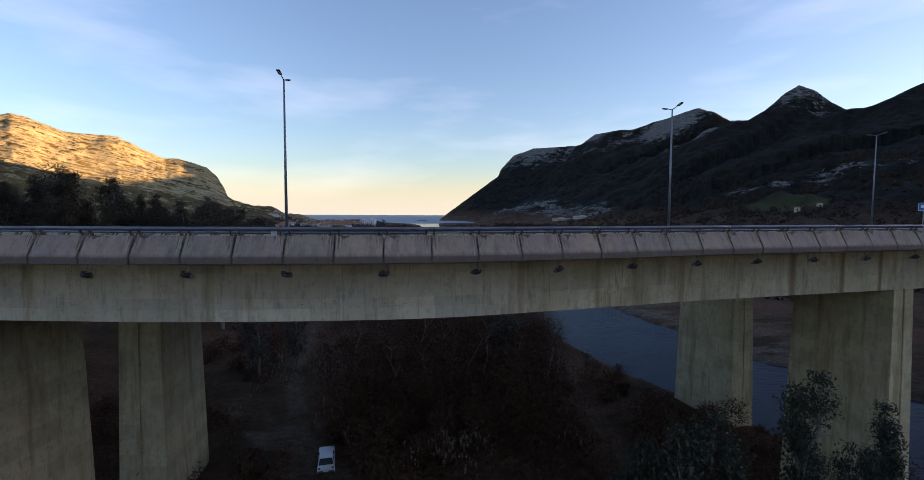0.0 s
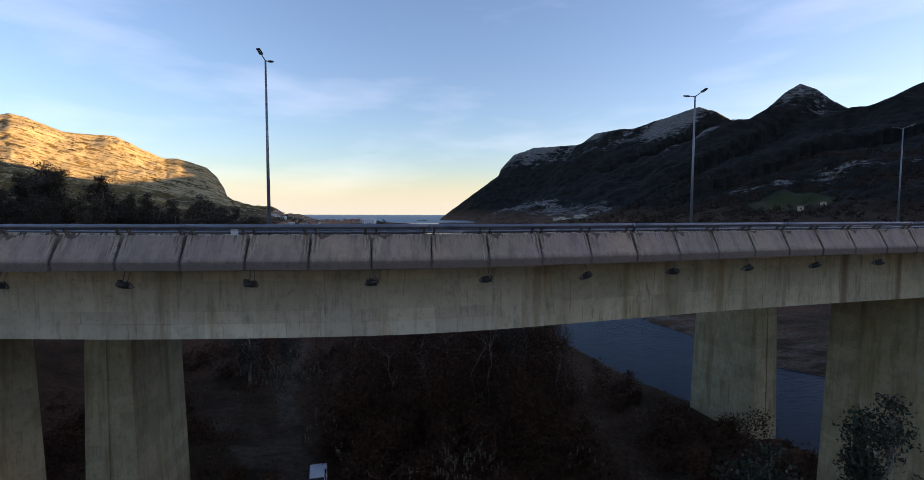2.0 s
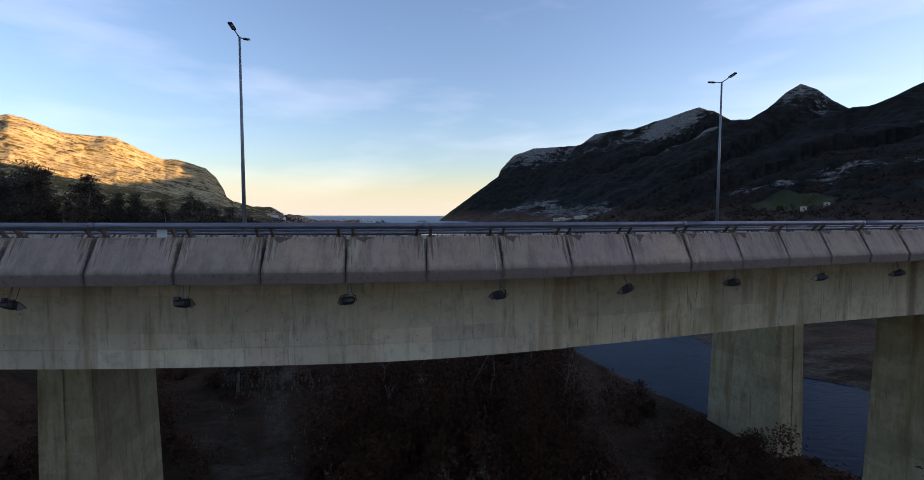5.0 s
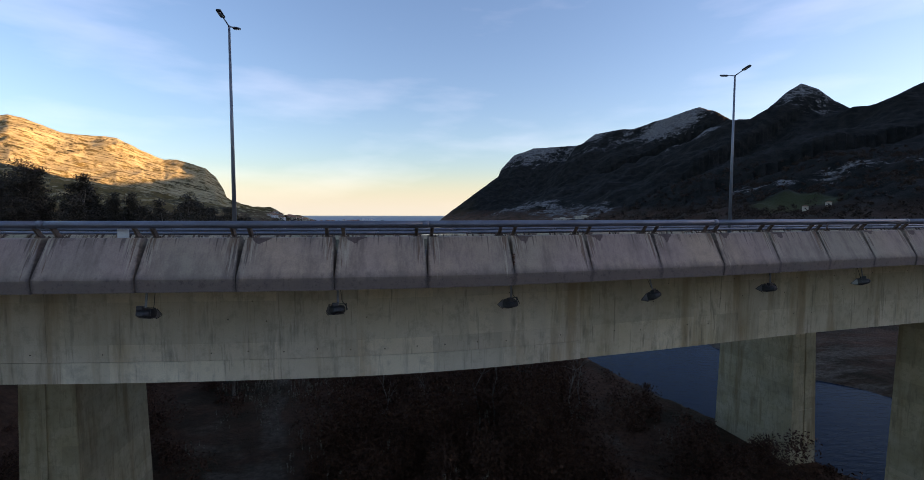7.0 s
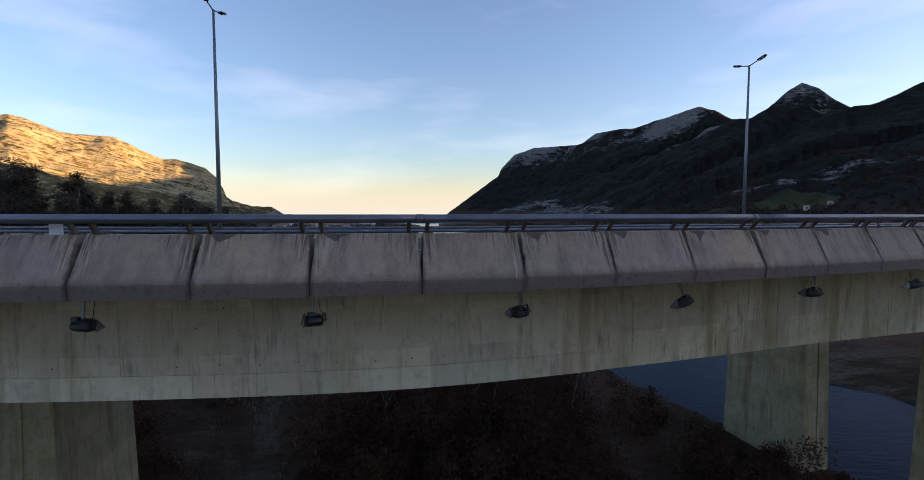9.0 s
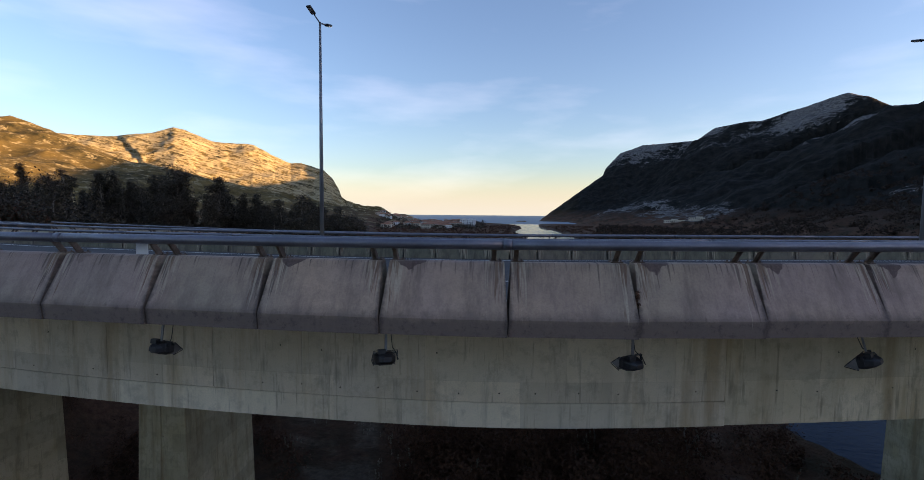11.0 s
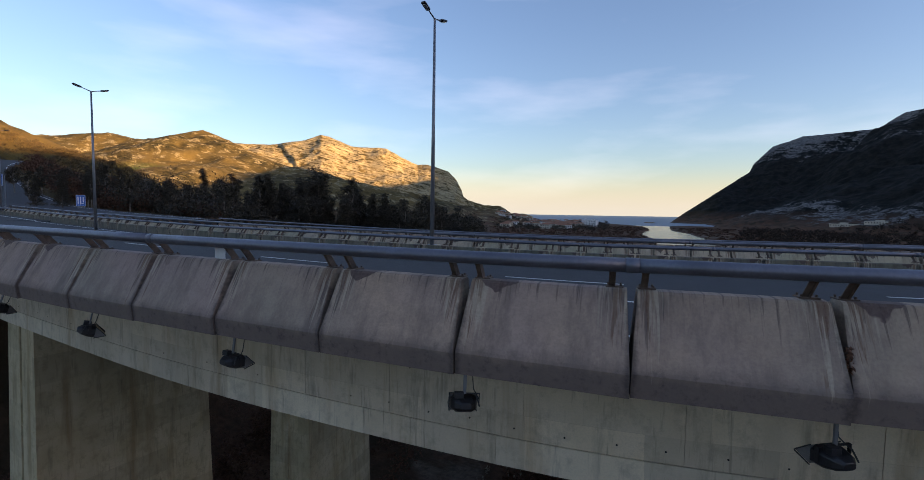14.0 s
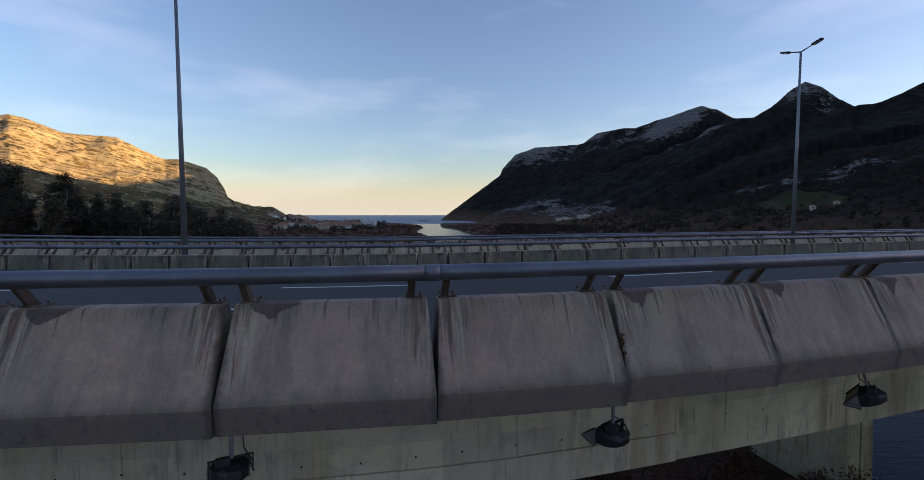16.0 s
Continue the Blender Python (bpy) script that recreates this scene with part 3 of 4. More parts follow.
water_sheet("water", "calm blue tidal river and lagoon", (0.006, 0.020, 0.042), 0.14, 0.035, 0.5, -9000, 9000, -9000, 1150)
water_sheet("sea", "blue-grey open sea to the horizon", (0.075, 0.135, 0.205), 0.45, 0.4, 0.12, -9000, 9000, 1150, 20000)


# ---- viaducts ----
def panel_mesh(name, material):
    """A precast parapet element: leaning outer face, kink and lip, ends that open towards the top."""
    profile = [(0.03, 0.0, 0.008), (0.0, 0.27, 0.008), (0.012, 0.31, 0.012), (0.41, 1.085, 0.07), (0.44, 1.11, 0.07), (0.62, 1.11, 0.07), (0.65, 1.08, 0.065), (0.72, 0.30, 0.012), (0.72, 0.0, 0.008)]
    bm = bmesh.new()
    a = [bm.verts.new((g, y, z)) for y, z, g in profile]
    b = [bm.verts.new((2.0 - g, y, z)) for y, z, g in profile]
    n = len(profile)
    for i in range(n):
        bm.faces.new((a[i], a[(i + 1) % n], b[(i + 1) % n], b[i]))
    bm.faces.new(a)
    bm.faces.new(b[::-1])
    bmesh.ops.recalc_face_normals(bm, faces=bm.faces)
    return mesh_of(name, bm, material)


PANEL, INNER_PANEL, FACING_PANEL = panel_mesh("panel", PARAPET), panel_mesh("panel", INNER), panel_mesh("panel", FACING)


def rail_post_mesh():
    bm = bmesh.new()
    tilt = Matrix.Rotation(math.atan2(0.24, 0.30), 3, "X")
    box(bm, (0.075, 0.014, 0.36), (-0.03, -0.14, 0.14), tilt, 0.003)
    box(bm, (0.014, 0.10, 0.36), (0.0, -0.12, 0.14), tilt, 0.003)
    box(bm, (0.20, 0.16, 0.018), (0, 0.0, 0.009), None, 0.004)
    for x in (-0.07, 0.07):
        for y in (-0.05, 0.05):
            tube(bm, (x, y, 0.01), (x, y, 0.045), 0.012, sides=6)
    return mesh_of("rail_post", bm, RUST)


RAIL_POST = rail_post_mesh()


def parapet(owner, d, z, first, last, flip, mesh):
    """Elements of 2 m along one edge of a deck."""
    for i in range(first, last):
        m = road_frame(2 * (i + 1) if flip else 2 * i, d, z, flip)
        s = (road_at(2 * i + 2, d, 0) - road_at(2 * i, d, 0)).length / 2
        piece("panel", mesh, owner, m @ pose(0, random.uniform(-0.012, 0.012), random.uniform(-0.006, 0.006), random.uniform(-0.25, 0.25)) @ Matrix.Diagonal((s, 1, 1, 1)))


def guard_rail(d, z, first, last, flip, label):
    """A round steel rail on pairs of raking posts over the parapet's joints. z: top of the parapet."""
    rail = thing("guard_rail", label, "guard rail", "bridge rails")
    side = -1 if flip else 1
    for i in range(first, last, 4):
        bm = bmesh.new()
        swept_tube(bm, d - side * 0.24, z + 0.29, 0.082, 2 * i + 2.03, min(2 * i + 9.97, 2 * last + 2))
        part("rail_tube", bm, RAIL, rail)
        bm = bmesh.new()
        swept_tube(bm, d - side * 0.24, z + 0.29, 0.087, 2 * i + 1.93, 2 * i + 2.07, 0.1)
        part("sleeve", bm, RAIL, rail)
    for i in range(first, last):
        for x in (-0.18, 0.18):
            piece("rail_post", RAIL_POST, rail, road_frame(2 * i + x, d, z, flip))
    return rail


def deck(owner, d0, top, s0, s1, soffit):
    """A deck with its box girder; d0 is the near edge, top the road's height there."""
    def surf(d):
        return top - BANK * (d - d0)
    bm = bmesh.new()
    sweep(bm, [(d0 + 0.45, surf(d0 + 0.45) - 0.03), (d0 + 16.1, surf(d0 + 16.1) - 0.03), (d0 + 16.1, surf(d0 + 16.1) - 0.33), (d0 + 13.2, surf(d0 + 13.2) - 0.62), (d0 + 3.75, surf(d0 + 3.75) - 0.62), (d0 + 0.45, surf(d0 + 0.45) - 0.30)], s0, s1)
    part("deck_slab", bm, GIRDER, owner)
    bm = bmesh.new()
    sweep(bm, [(d0 + 3.8, surf(d0 + 3.8) - 0.6), (d0 + 13.15, surf(d0 + 13.15) - 0.6), (d0 + 13.15, soffit - 0.4), (d0 + 3.8, soffit)], s0, s1)
    part("girder", bm, GIRDER, owner, "grey-green concrete box girder with rust-brown streaks")
    bm = bmesh.new()
    sweep(bm, [(d0 + 0.85, surf(d0 + 0.85)), (d0 + 15.7, surf(d0 + 15.7)), (d0 + 15.7, surf(d0 + 15.7) - 0.05), (d0 + 0.85, surf(d0 + 0.85) - 0.05)], s0, s1)
    part("carriageway", bm, ASPHALT, owner, "dark worn asphalt surface")
    for d, dash in ((d0 + 1.7, 0), (d0 + 5.3, 12), (d0 + 8.9, 12), (d0 + 14.6, 0)):
        spans = [(s0, s1)] if not dash else [(s, s + 4.5) for s in range(int(s0) + 2, int(s1) - 5, dash)]
        for a, b in spans:
            bm = bmesh.new()
            sweep(bm, [(d, surf(d) + 0.004), (d + 0.13, surf(d + 0.13) + 0.004), (d + 0.13, surf(d) - 0.02), (d, surf(d) - 0.02)], a, b)
            part("lane_marking", bm, MARKING, owner)


def pier(owner, x, y, heading, width, depth, soffit, vents=0.0, label=""):
    """A hollow-box pier: a tall blade across the deck with a groove down its front."""
    bm = bmesh.new()
    base = pose(x, y, 0, 0, 0, heading)
    foot = -3.0
    pts = []
    for y0, y1, x0, x1 in ((0, depth, -width / 2, width / 2),):
        pts = [(x0, y0), (-0.12, y0), (-0.12, y0 + 0.10), (0.12, y0 + 0.10), (0.12, y0), (x1, y0), (x1, y1), (x0, y1)]
    lower = [bm.verts.new(base @ Vector((x * (1 + 0.9 / width), (y - depth / 2) * (1 + 0.9 / depth) + depth / 2, foot))) for x, y in pts]
    upper = [bm.verts.new(base @ Vector((x, y, soffit))) for x, y in pts]
    n = len(pts)
    for i in range(n):
        bm.faces.new((lower[i], lower[(i + 1) % n], upper[(i + 1) % n], upper[i]))
    bm.faces.new(upper)
    bmesh.ops.recalc_face_normals(bm, faces=bm.faces)
    body = part("pier", bm, PIER, owner, label)
    for z in np.arange(soffit - 4.6, 0, -4.6):
        grow = 0.9 * (soffit - z) / (soffit - foot)
        bm = bmesh.new()
        box(bm, (width + grow + 0.02, depth + grow + 0.02, 0.03), (0, depth / 2, z))
        bmesh.ops.transform(bm, matrix=base, verts=bm.verts)
        part("pour_joint", bm, PIER, body)
    for x in (-0.55, 0.55) if vents else ():
        bm = bmesh.new()
        box(bm, (0.16, 0.06, 0.42), (x * width / 3.2, 0.0, soffit - vents))
        bmesh.ops.transform(bm, matrix=base, verts=bm.verts)
        part("vent", bm, HOLE, body, "dark vent slot")
    return body


def web_facing(owner, s0, s1):
    """Formwork panels on the girder's outer web, its bottom band, and the holes of the form ties."""
    s, rows = s0, []
    while s < s1:
        w = 2.5 if int(s) % 3 else 3.3
        w = BAND_END - s if s < BAND_END < s + w else w
        rows.append((s, min(s + w, s1)))
        s += w
    for a, b in rows:
        proud = random.uniform(0.012, 0.02)
        foot = 21.30 if a < BAND_END - 0.01 else SOFFIT - 0.012
        bm = bmesh.new()
        sweep(bm, [(3.8 - proud, foot), (3.82, foot), (3.82, 23.50), (3.8 - proud, 23.50)], a + 0.006, b - 0.006, 1.5)
        part("formwork_panel", bm, GIRDER if foot > 21 else STAINED, owner)
    s = s0
    while s < BAND_END:
        w = random.choice((2.4, 3.4, 4.7, 6.1))
        bm = bmesh.new()
        d = random.uniform(3.735, 3.75)
        sweep(bm, [(d, SOFFIT - 0.015), (4.15, SOFFIT - 0.015), (4.15, SOFFIT + 0.02), (3.82, SOFFIT + 0.02), (3.82, 21.285), (d + 0.01, 21.285)], s, min(s + w, BAND_END) - 0.008, 1.5)
        part("soffit_band", bm, random.choice((BAND, BAND, GIRDER)), owner)
        s += w
    bm = bmesh.new()
    for i in range(int((s1 - s0) / 1.05)):
        for z, shift in ((21.50, 0), (22.45, 0.5), (23.05, 0.1)):
            if random.random() < (0.7 if z < 22 else 0.3):
                p = road_at(s0 + 1.05 * (i + shift) + random.uniform(-0.06, 0.06), 3.775, z + random.uniform(-0.05, 0.05))
                h = float(np.interp(s0 + 1.05 * i, line_s, line_h))
                tube(bm, p, p + Vector((-math.sin(h), math.cos(h), 0)) * 0.03, 0.018, sides=7)
    tagged(part("tie_holes", bm, HOLE, owner), "dark form tie holes", kind="stuff")


NEAR_TOP, FAR_D, FAR_TOP, SOFFIT, BAND_END = 24.22, 18.9, 23.55, 20.7, 8.0
near_bridge = thing("viaduct", "weathered grey concrete road viaduct on tall box piers", "bridge")
far_bridge = thing("viaduct", "parallel concrete road viaduct behind the first", "bridge")
deck(near_bridge, 0.0, NEAR_TOP, -64, 130, SOFFIT)
web_facing(near_bridge, -62, 96)
deck(far_bridge, FAR_D, FAR_TOP, -64, 130, SOFFIT - 0.9)
for x, y, heading, width, depth, vents in ((-26.95, 22.35, -3.4, 3.1, 7.2, 0), (31.7, 32.3, 15.5, 1.95, 7.2, 3.4), (94, 52, 19, 2.4, 7.2, 3.4)):
    pier(near_bridge, x, y, heading, width, depth, SOFFIT - 0.03, vents)
for x, y, heading, width, depth, vents in ((-26.5, 36.9, 8.5, 3.0, 7.7, 0), (33.6, 53.6, 17, 2.6, 8.3, 3.2), (93, 74, 19, 2.6, 8.0, 3.2)):
    pier(far_bridge, x, y, heading, width, depth, SOFFIT - 0.95, vents)
parapet(near_bridge, 0.0, 23.915, -34, 62, False, PANEL)
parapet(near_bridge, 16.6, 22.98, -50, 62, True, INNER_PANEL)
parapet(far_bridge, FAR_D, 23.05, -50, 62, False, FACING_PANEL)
parapet(far_bridge, FAR_D + 16.6, 22.3, -34, 62, True, PANEL)
guard_rail(0.60, 25.025, -32, 61, False, "thick grey steel tube rail on rusty raking posts")
guard_rail(15.90, 24.16, -49, 61, True, "grey steel tube rail along the inner edge of the viaduct")
guard_rail(FAR_D + 0.70, 24.23, -49, 61, False, "grey steel tube rail of the second viaduct")
guard_rail(FAR_D + 15.9, 23.51, -33, 61, True, "grey steel tube rail on the outer edge of the second viaduct")


# ---- lamp posts ----
def lamp_post():
    post = thing("street_lamp", "tall grey steel lamp post with two arms between the viaducts", "street lamp", "motorway lamps")
    bm = bmesh.new()
    tube(bm, (0, 0, 0), (0, 0, 12.0), 0.125, 0.06, 14)
    box(bm, (0.42, 0.42, 0.03), (0, 0, 0.015))
    smooth(part("mast", bm, MAST, post))
    bm = bmesh.new()
    box(bm, (0.05, 0.10, 1.6), (0, 0, -0.9))
    box(bm, (0.36, 1.5, 0.25), (0, 0, -0.13), None, 0.02)
    part("bracket", bm, GIRDER, post)
    for side in (1, -1):
        bm = bmesh.new()
        tube(bm, (0, 0, 11.95), (0, side * 0.72, 12.16), 0.04, 0.032, 10)
        arm = smooth(part("arm", bm, MAST, post))
        bm = bmesh.new()
        box(bm, (0.26, 0.62, 0.12), (0, side * 0.98, 12.235), Matrix.Rotation(side * 0.27, 3, "X"), 0.05)
        head = smooth(part("lamp_head", bm, DARK, arm, "dark flat lamp head"))
        bm = bmesh.new()
        box(bm, (0.19, 0.4, 0.03), (0, side * 1.0, 12.17), Matrix.Rotation(side * 0.27, 3, "X"), 0.01)
        part("diffuser", bm, PALE, arm)
    return post


post = lamp_post()
LAMPS = [((-13.5, 34.95, 24.0), 3), ((19.6, 43.1, 23.75), 16)] + [((-46.4, 33.8, 23.4), 0), ((60, 66.6, 24.0), 18)] + [(tuple(road_at(s, 17.75, 23.8)), -4) for s in (-94.0, -132.0)]
for n, (spot, turn) in enumerate(LAMPS):
    if n:
        copy_thing(post, pose(*spot, 0, 0, turn) @ Matrix.Diagonal((1, 1, 1.12 if spot[0] > 50 else 1, 1)))
    else:
        post.matrix_basis = pose(*spot, 0, 0, turn)


# ---- motorway on the hillside past the viaduct ----
for d, label in ((0.0, "asphalt carriageway climbing the hillside"), (18.9, "second asphalt carriageway climbing the hillside")):
    bm = bmesh.new()
    sweep(bm, [(d + 0.5, 23.9), (d + 16.0, 23.6), (d + 16.0, 22.4), (d + 0.5, 22.4)], -320, -64, 4)
    road = tagged(part("road", bm, ASPHALT, None), label, "road", kind="structure")
    for e in (d + 1.7, d + 14.6):
        bm = bmesh.new()
        z = 23.9 - 0.3 * (e - d - 0.5) / 15.5
        sweep(bm, [(e, z + 0.005), (e + 0.15, z + 0.003), (e + 0.15, z - 0.03), (e, z - 0.03)], -320, -64, 4)
        part("edge_line", bm, MARKING, road)
BEAM_POST = mesh_of("barrier_post", box(bmesh.new(), (0.12, 0.08, 1.3), (0, 0, 0.1), None, 0.01), MAST)
for d, end, drop in ((0.9, -69, 0), (15.8, -102, 0.3), (19.7, -102, 0.35), (34.6, -69, 0.9)):
    fence = thing("crash_barrier", "grey steel crash barrier along the motorway", "crash barrier", "crash barriers")
    bm = bmesh.new()
    sweep(bm, [(d + e, z - drop) for e, z in ((0, 24.25), (0.03, 24.32), (0, 24.40), (0.03, 24.48), (0, 24.56), (0.05, 24.56), (0.08, 24.40), (0.05, 24.25))], -230, end, 4)
    part("beam", bm, RAIL, fence)
    for s in range(-230, end, 4):
        piece("barrier_post", BEAM_POST, fence, road_frame(s, d + 0.12, 23.9 - drop))


# ---- floodlights under the parapet ----
def floodlight():
    """A black floodlight that hangs from the lip on a stem and points in at the girder."""
    lamp = thing("floodlight", "black floodlight hung under the parapet, glass visor towards the girder", "floodlight", "girder floodlights")
    bm = bmesh.new()
    rings = []
    for y, w, lo, hi in ((-0.26, 0.09, -0.03, 0.07), (-0.17, 0.17, -0.08, 0.12), (-0.02, 0.215, -0.125, 0.145), (0.10, 0.23, -0.13, 0.15)):
        rings.append([bm.verts.new((x * w, y, z)) for x, z in ((-0.6, lo), (0.6, lo), (1, lo * 0.5), (1, hi * 0.6), (0.65, hi), (-0.65, hi), (-1, hi * 0.6), (-1, lo * 0.5))])
    for a, b in zip(rings, rings[1:]):
        for i in range(8):
            bm.faces.new((a[i], a[(i + 1) % 8], b[(i + 1) % 8], b[i]))
    bm.faces.new(rings[0])
    bm.faces.new(rings[-1][::-1])
    bmesh.ops.recalc_face_normals(bm, faces=bm.faces)
    bmesh.ops.bevel(bm, geom=bm.edges[:], offset=0.008, segments=1, affect="EDGES")
    for i in range(3):
        box(bm, (0.012, 0.06, 0.11), (-0.08 + 0.08 * i, -0.20, 0.03))
    housing = part("housing", bm, DARK, lamp)
    bm = bmesh.new()
    wedge = [(0.10, -0.12), (0.10, 0.14), (0.32, -0.05)]
    p = [bm.verts.new((-0.22, y, z)) for y, z in wedge]
    q = [bm.verts.new((0.22, y, z)) for y, z in wedge]
    for i in range(3):
        bm.faces.new((p[i], p[(i + 1) % 3], q[(i + 1) % 3], q[i]))
    bm.faces.new(p)
    bm.faces.new(q[::-1])
    bmesh.ops.recalc_face_normals(bm, faces=bm.faces)
    part("visor", bm, VISOR, lamp, "grey reflecting glass visor")
    for x in (-0.23, 0.23):
        bm = bmesh.new()
        tube(bm, (x, 0.09, 0.15), (x, 0.33, -0.05), 0.010, sides=5)
        tube(bm, (x, 0.09, -0.13), (x, 0.33, -0.06), 0.010, sides=5)
        part("visor_frame", bm, DARK, housing)
    bm = bmesh.new()
    for x in (-0.25, 0.25):
        box(bm, (0.012, 0.05, 0.2), (x, -0.02, 0.08))
    box(bm, (0.52, 0.05, 0.012), (0, -0.02, 0.18))
    tube(bm, (0.19, -0.1, 0.16), (0.24, -0.16, 0.0), 0.012, sides=6)
    box(bm, (0.16, 0.12, 0.10), (-0.1, -0.1, 0.17), None, 0.01)
    part("bracket", bm, DARK, lamp)
    bm = bmesh.new()
    box(bm, (0.055, 0.03, 0.46), (0, -0.04, 0.40), None, 0.004)
    part("stem", bm, MAST, lamp)
    bm = bmesh.new()
    tube(bm, (0.13, 0.1, 0.60), (0.16, 0.06, 0.24), 0.009, sides=6)
    tube(bm, (0.16, 0.06, 0.24), (0.24, -0.08, 0.10), 0.009, sides=6)
    part("cable", bm, DARK, lamp)
    return lamp


flood = floodlight()
for n, i in enumerate(range(-28, 60, 2)):
    m = road_frame(2 * i + 0.02, 0.33, 23.42) @ pose(0, 0, 0, random.uniform(-16, 4), random.uniform(-8, 8), random.uniform(-30, 30)) @ Matrix.Scale(0.88, 4)
    if n == 0:
        flood.matrix_basis = m
    else:
        copy_thing(flood, m)

bm = bmesh.new()
box(bm, (0.24, 0.012, 0.19), (0, 0, 0.10), None, 0.004)
plate = thing("marker_plate", "small white plastic plate fixed on the parapet", "marker", at=road_frame(-4.5, 0.53, 25.025))
part("plate", bm, plain("white plastic", (0.75, 0.75, 0.76), 0.5), plate)
bm = bmesh.new()
box(bm, (0.03, 0.03, 0.1), (0, 0.03, 0.05))
part("peg", bm, RUST, plate)


# ---- leaves, trees and brush ----
def leaf_material(name, dark, light, rough=0.55):
    k = Nodes(name)
    g = k.n.new("ShaderNodeNewGeometry")
    c = k.mix(g.outputs["Random Per Island"], dark, light)
    k.set("Base Color", k.mix(k.ramp(k.chance(), 0, 1, 0, 0.45), c, tuple(v * 0.6 for v in dark)))
    k.set("Roughness", rough)
    k.set("Specular IOR Level", 0.25)
    return k.mat


LEAF = leaf_material("eucalyptus leaves", (0.030, 0.022, 0.015), (0.092, 0.070, 0.043))
LEAF_FAR = leaf_material("far dark scrub leaves", (0.026, 0.016, 0.011), (0.062, 0.038, 0.026), 0.9)
LEAF_NEAR = leaf_material("grey-green leaves", (0.012, 0.018, 0.010), (0.075, 0.085, 0.062))
LEAF_WARM = leaf_material("dry brush leaves", (0.075, 0.034, 0.021), (0.175, 0.083, 0.050), 0.85)
LEAF_AUTUMN = leaf_material("brown winter leaves", (0.06, 0.045, 0.018), (0.16, 0.10, 0.045), 0.8)
LEAF_SILVER = leaf_material("silver leaves", (0.05, 0.047, 0.04), (0.14, 0.13, 0.115), 0.7)
BARK = plain("bark", (0.10, 0.085, 0.07), 0.9, 0, 8, 0.4, 0.6, 0.03)
PALE_BARK = plain("pale bark", (0.20, 0.17, 0.14), 0.85, 0, 8, 0.3, 0.4, 0.02)
PLUME = leaf_material("pale reed plumes", (0.10, 0.085, 0.06), (0.26, 0.225, 0.17), 0.9)
rng = np.random.default_rng(7)


def leaf_cloud(centres, radii, counts, size, droop=0.0):
    """Small folded leaves scattered in clumps: arrays of vertices and four-cornered faces."""
    c = np.repeat(centres, counts, axis=0)
    r = np.repeat(radii, counts, axis=0)
    n = len(c)
    way = rng.normal(size=(n, 3))
    way /= np.linalg.norm(way, axis=1)[:, None]
    p = c + way * r * rng.uniform(0.05, 1.0, (n, 1)) ** 0.72
    a = rng.normal(size=(n, 3))
    a[:, 2] -= droop
    a /= np.linalg.norm(a, axis=1)[:, None]
    b = np.cross(a, rng.normal(size=(n, 3)))
    b /= np.linalg.norm(b, axis=1)[:, None] + 1e-6
    s = size * rng.uniform(0.55, 1.3, (n, 1))
    up = np.cross(a, b) * s * 0.22
    verts = np.stack([p - a * s, p + b * s * 0.42 + up, p + a * s, p - b * s * 0.42 + up], axis=1).reshape(-1, 3)
    return verts, np.arange(4 * n).reshape(n, 4)


def limb(bm, points, r0, r1, sides=7):
    for i, (a, b) in enumerate(zip(points, points[1:])):
        n = len(points) - 1
        tube(bm, a, b, r0 + (r1 - r0) * i / n, r0 + (r1 - r0) * (i + 1) / n, sides, False)


def tree(name, label, height, spread, leaves, leaf, material, bark, low=0.35, clumps=22, conifer=False):
    """Trunk with limbs and a ragged crown of leaf clumps."""
    top = thing(name, label, "tree", "trees beyond the viaduct")
    bm = bmesh.new()
    stem = [Vector((0, 0, -0.6))]
    for i in range(1, 9):
        f = i / 8
        stem.append(Vector((rng.normal() * 0.02 * height * f, rng.normal() * 0.02 * height * f, height * 0.96 * f)))
    limb(bm, stem, 0.017 * height, 0.004 * height, 8)
    centres, radii = [], []
    for i in range(clumps):
        f = low + (1 - low) * (i + rng.uniform(0, 1)) / clumps
        base = stem[int(f * 8 * 0.92)]
        wide = spread * (1.05 - f if conifer else math.sin(math.pi * min(1, (f - low) / (1 - low) * 0.85 + 0.12))) * rng.uniform(0.45, 1.1)
        a = rng.uniform(0, 2 * math.pi)
        tip = Vector((base.x + wide * math.cos(a), base.y + wide * math.sin(a), height * f + rng.uniform(-0.03, 0.05) * height))
        limb(bm, [base, (base + tip) / 2 + Vector((0, 0, 0.03 * height)), tip], 0.005 * height, 0.0015 * height, 5)
        for j in range(2):
            q = base.lerp(tip, 0.55 + 0.45 * j)
            centres.append((q.x, q.y, q.z))
            radii.append(spread * rng.uniform(0.26, 0.50) * np.array((1, 1, 0.75)))
    part("trunk", bm, bark, top)
    n = max(1, leaves // len(centres))
    v, f = leaf_cloud(np.array(centres), np.array(radii), n, leaf, 0.5)
    crown = new("crown", big_mesh("crown", v, f, material))
    crown.parent = top
    return top


def ground_z(x, y):
    return float(land(np.array([float(x)]), np.array([float(y)]))[0][0])


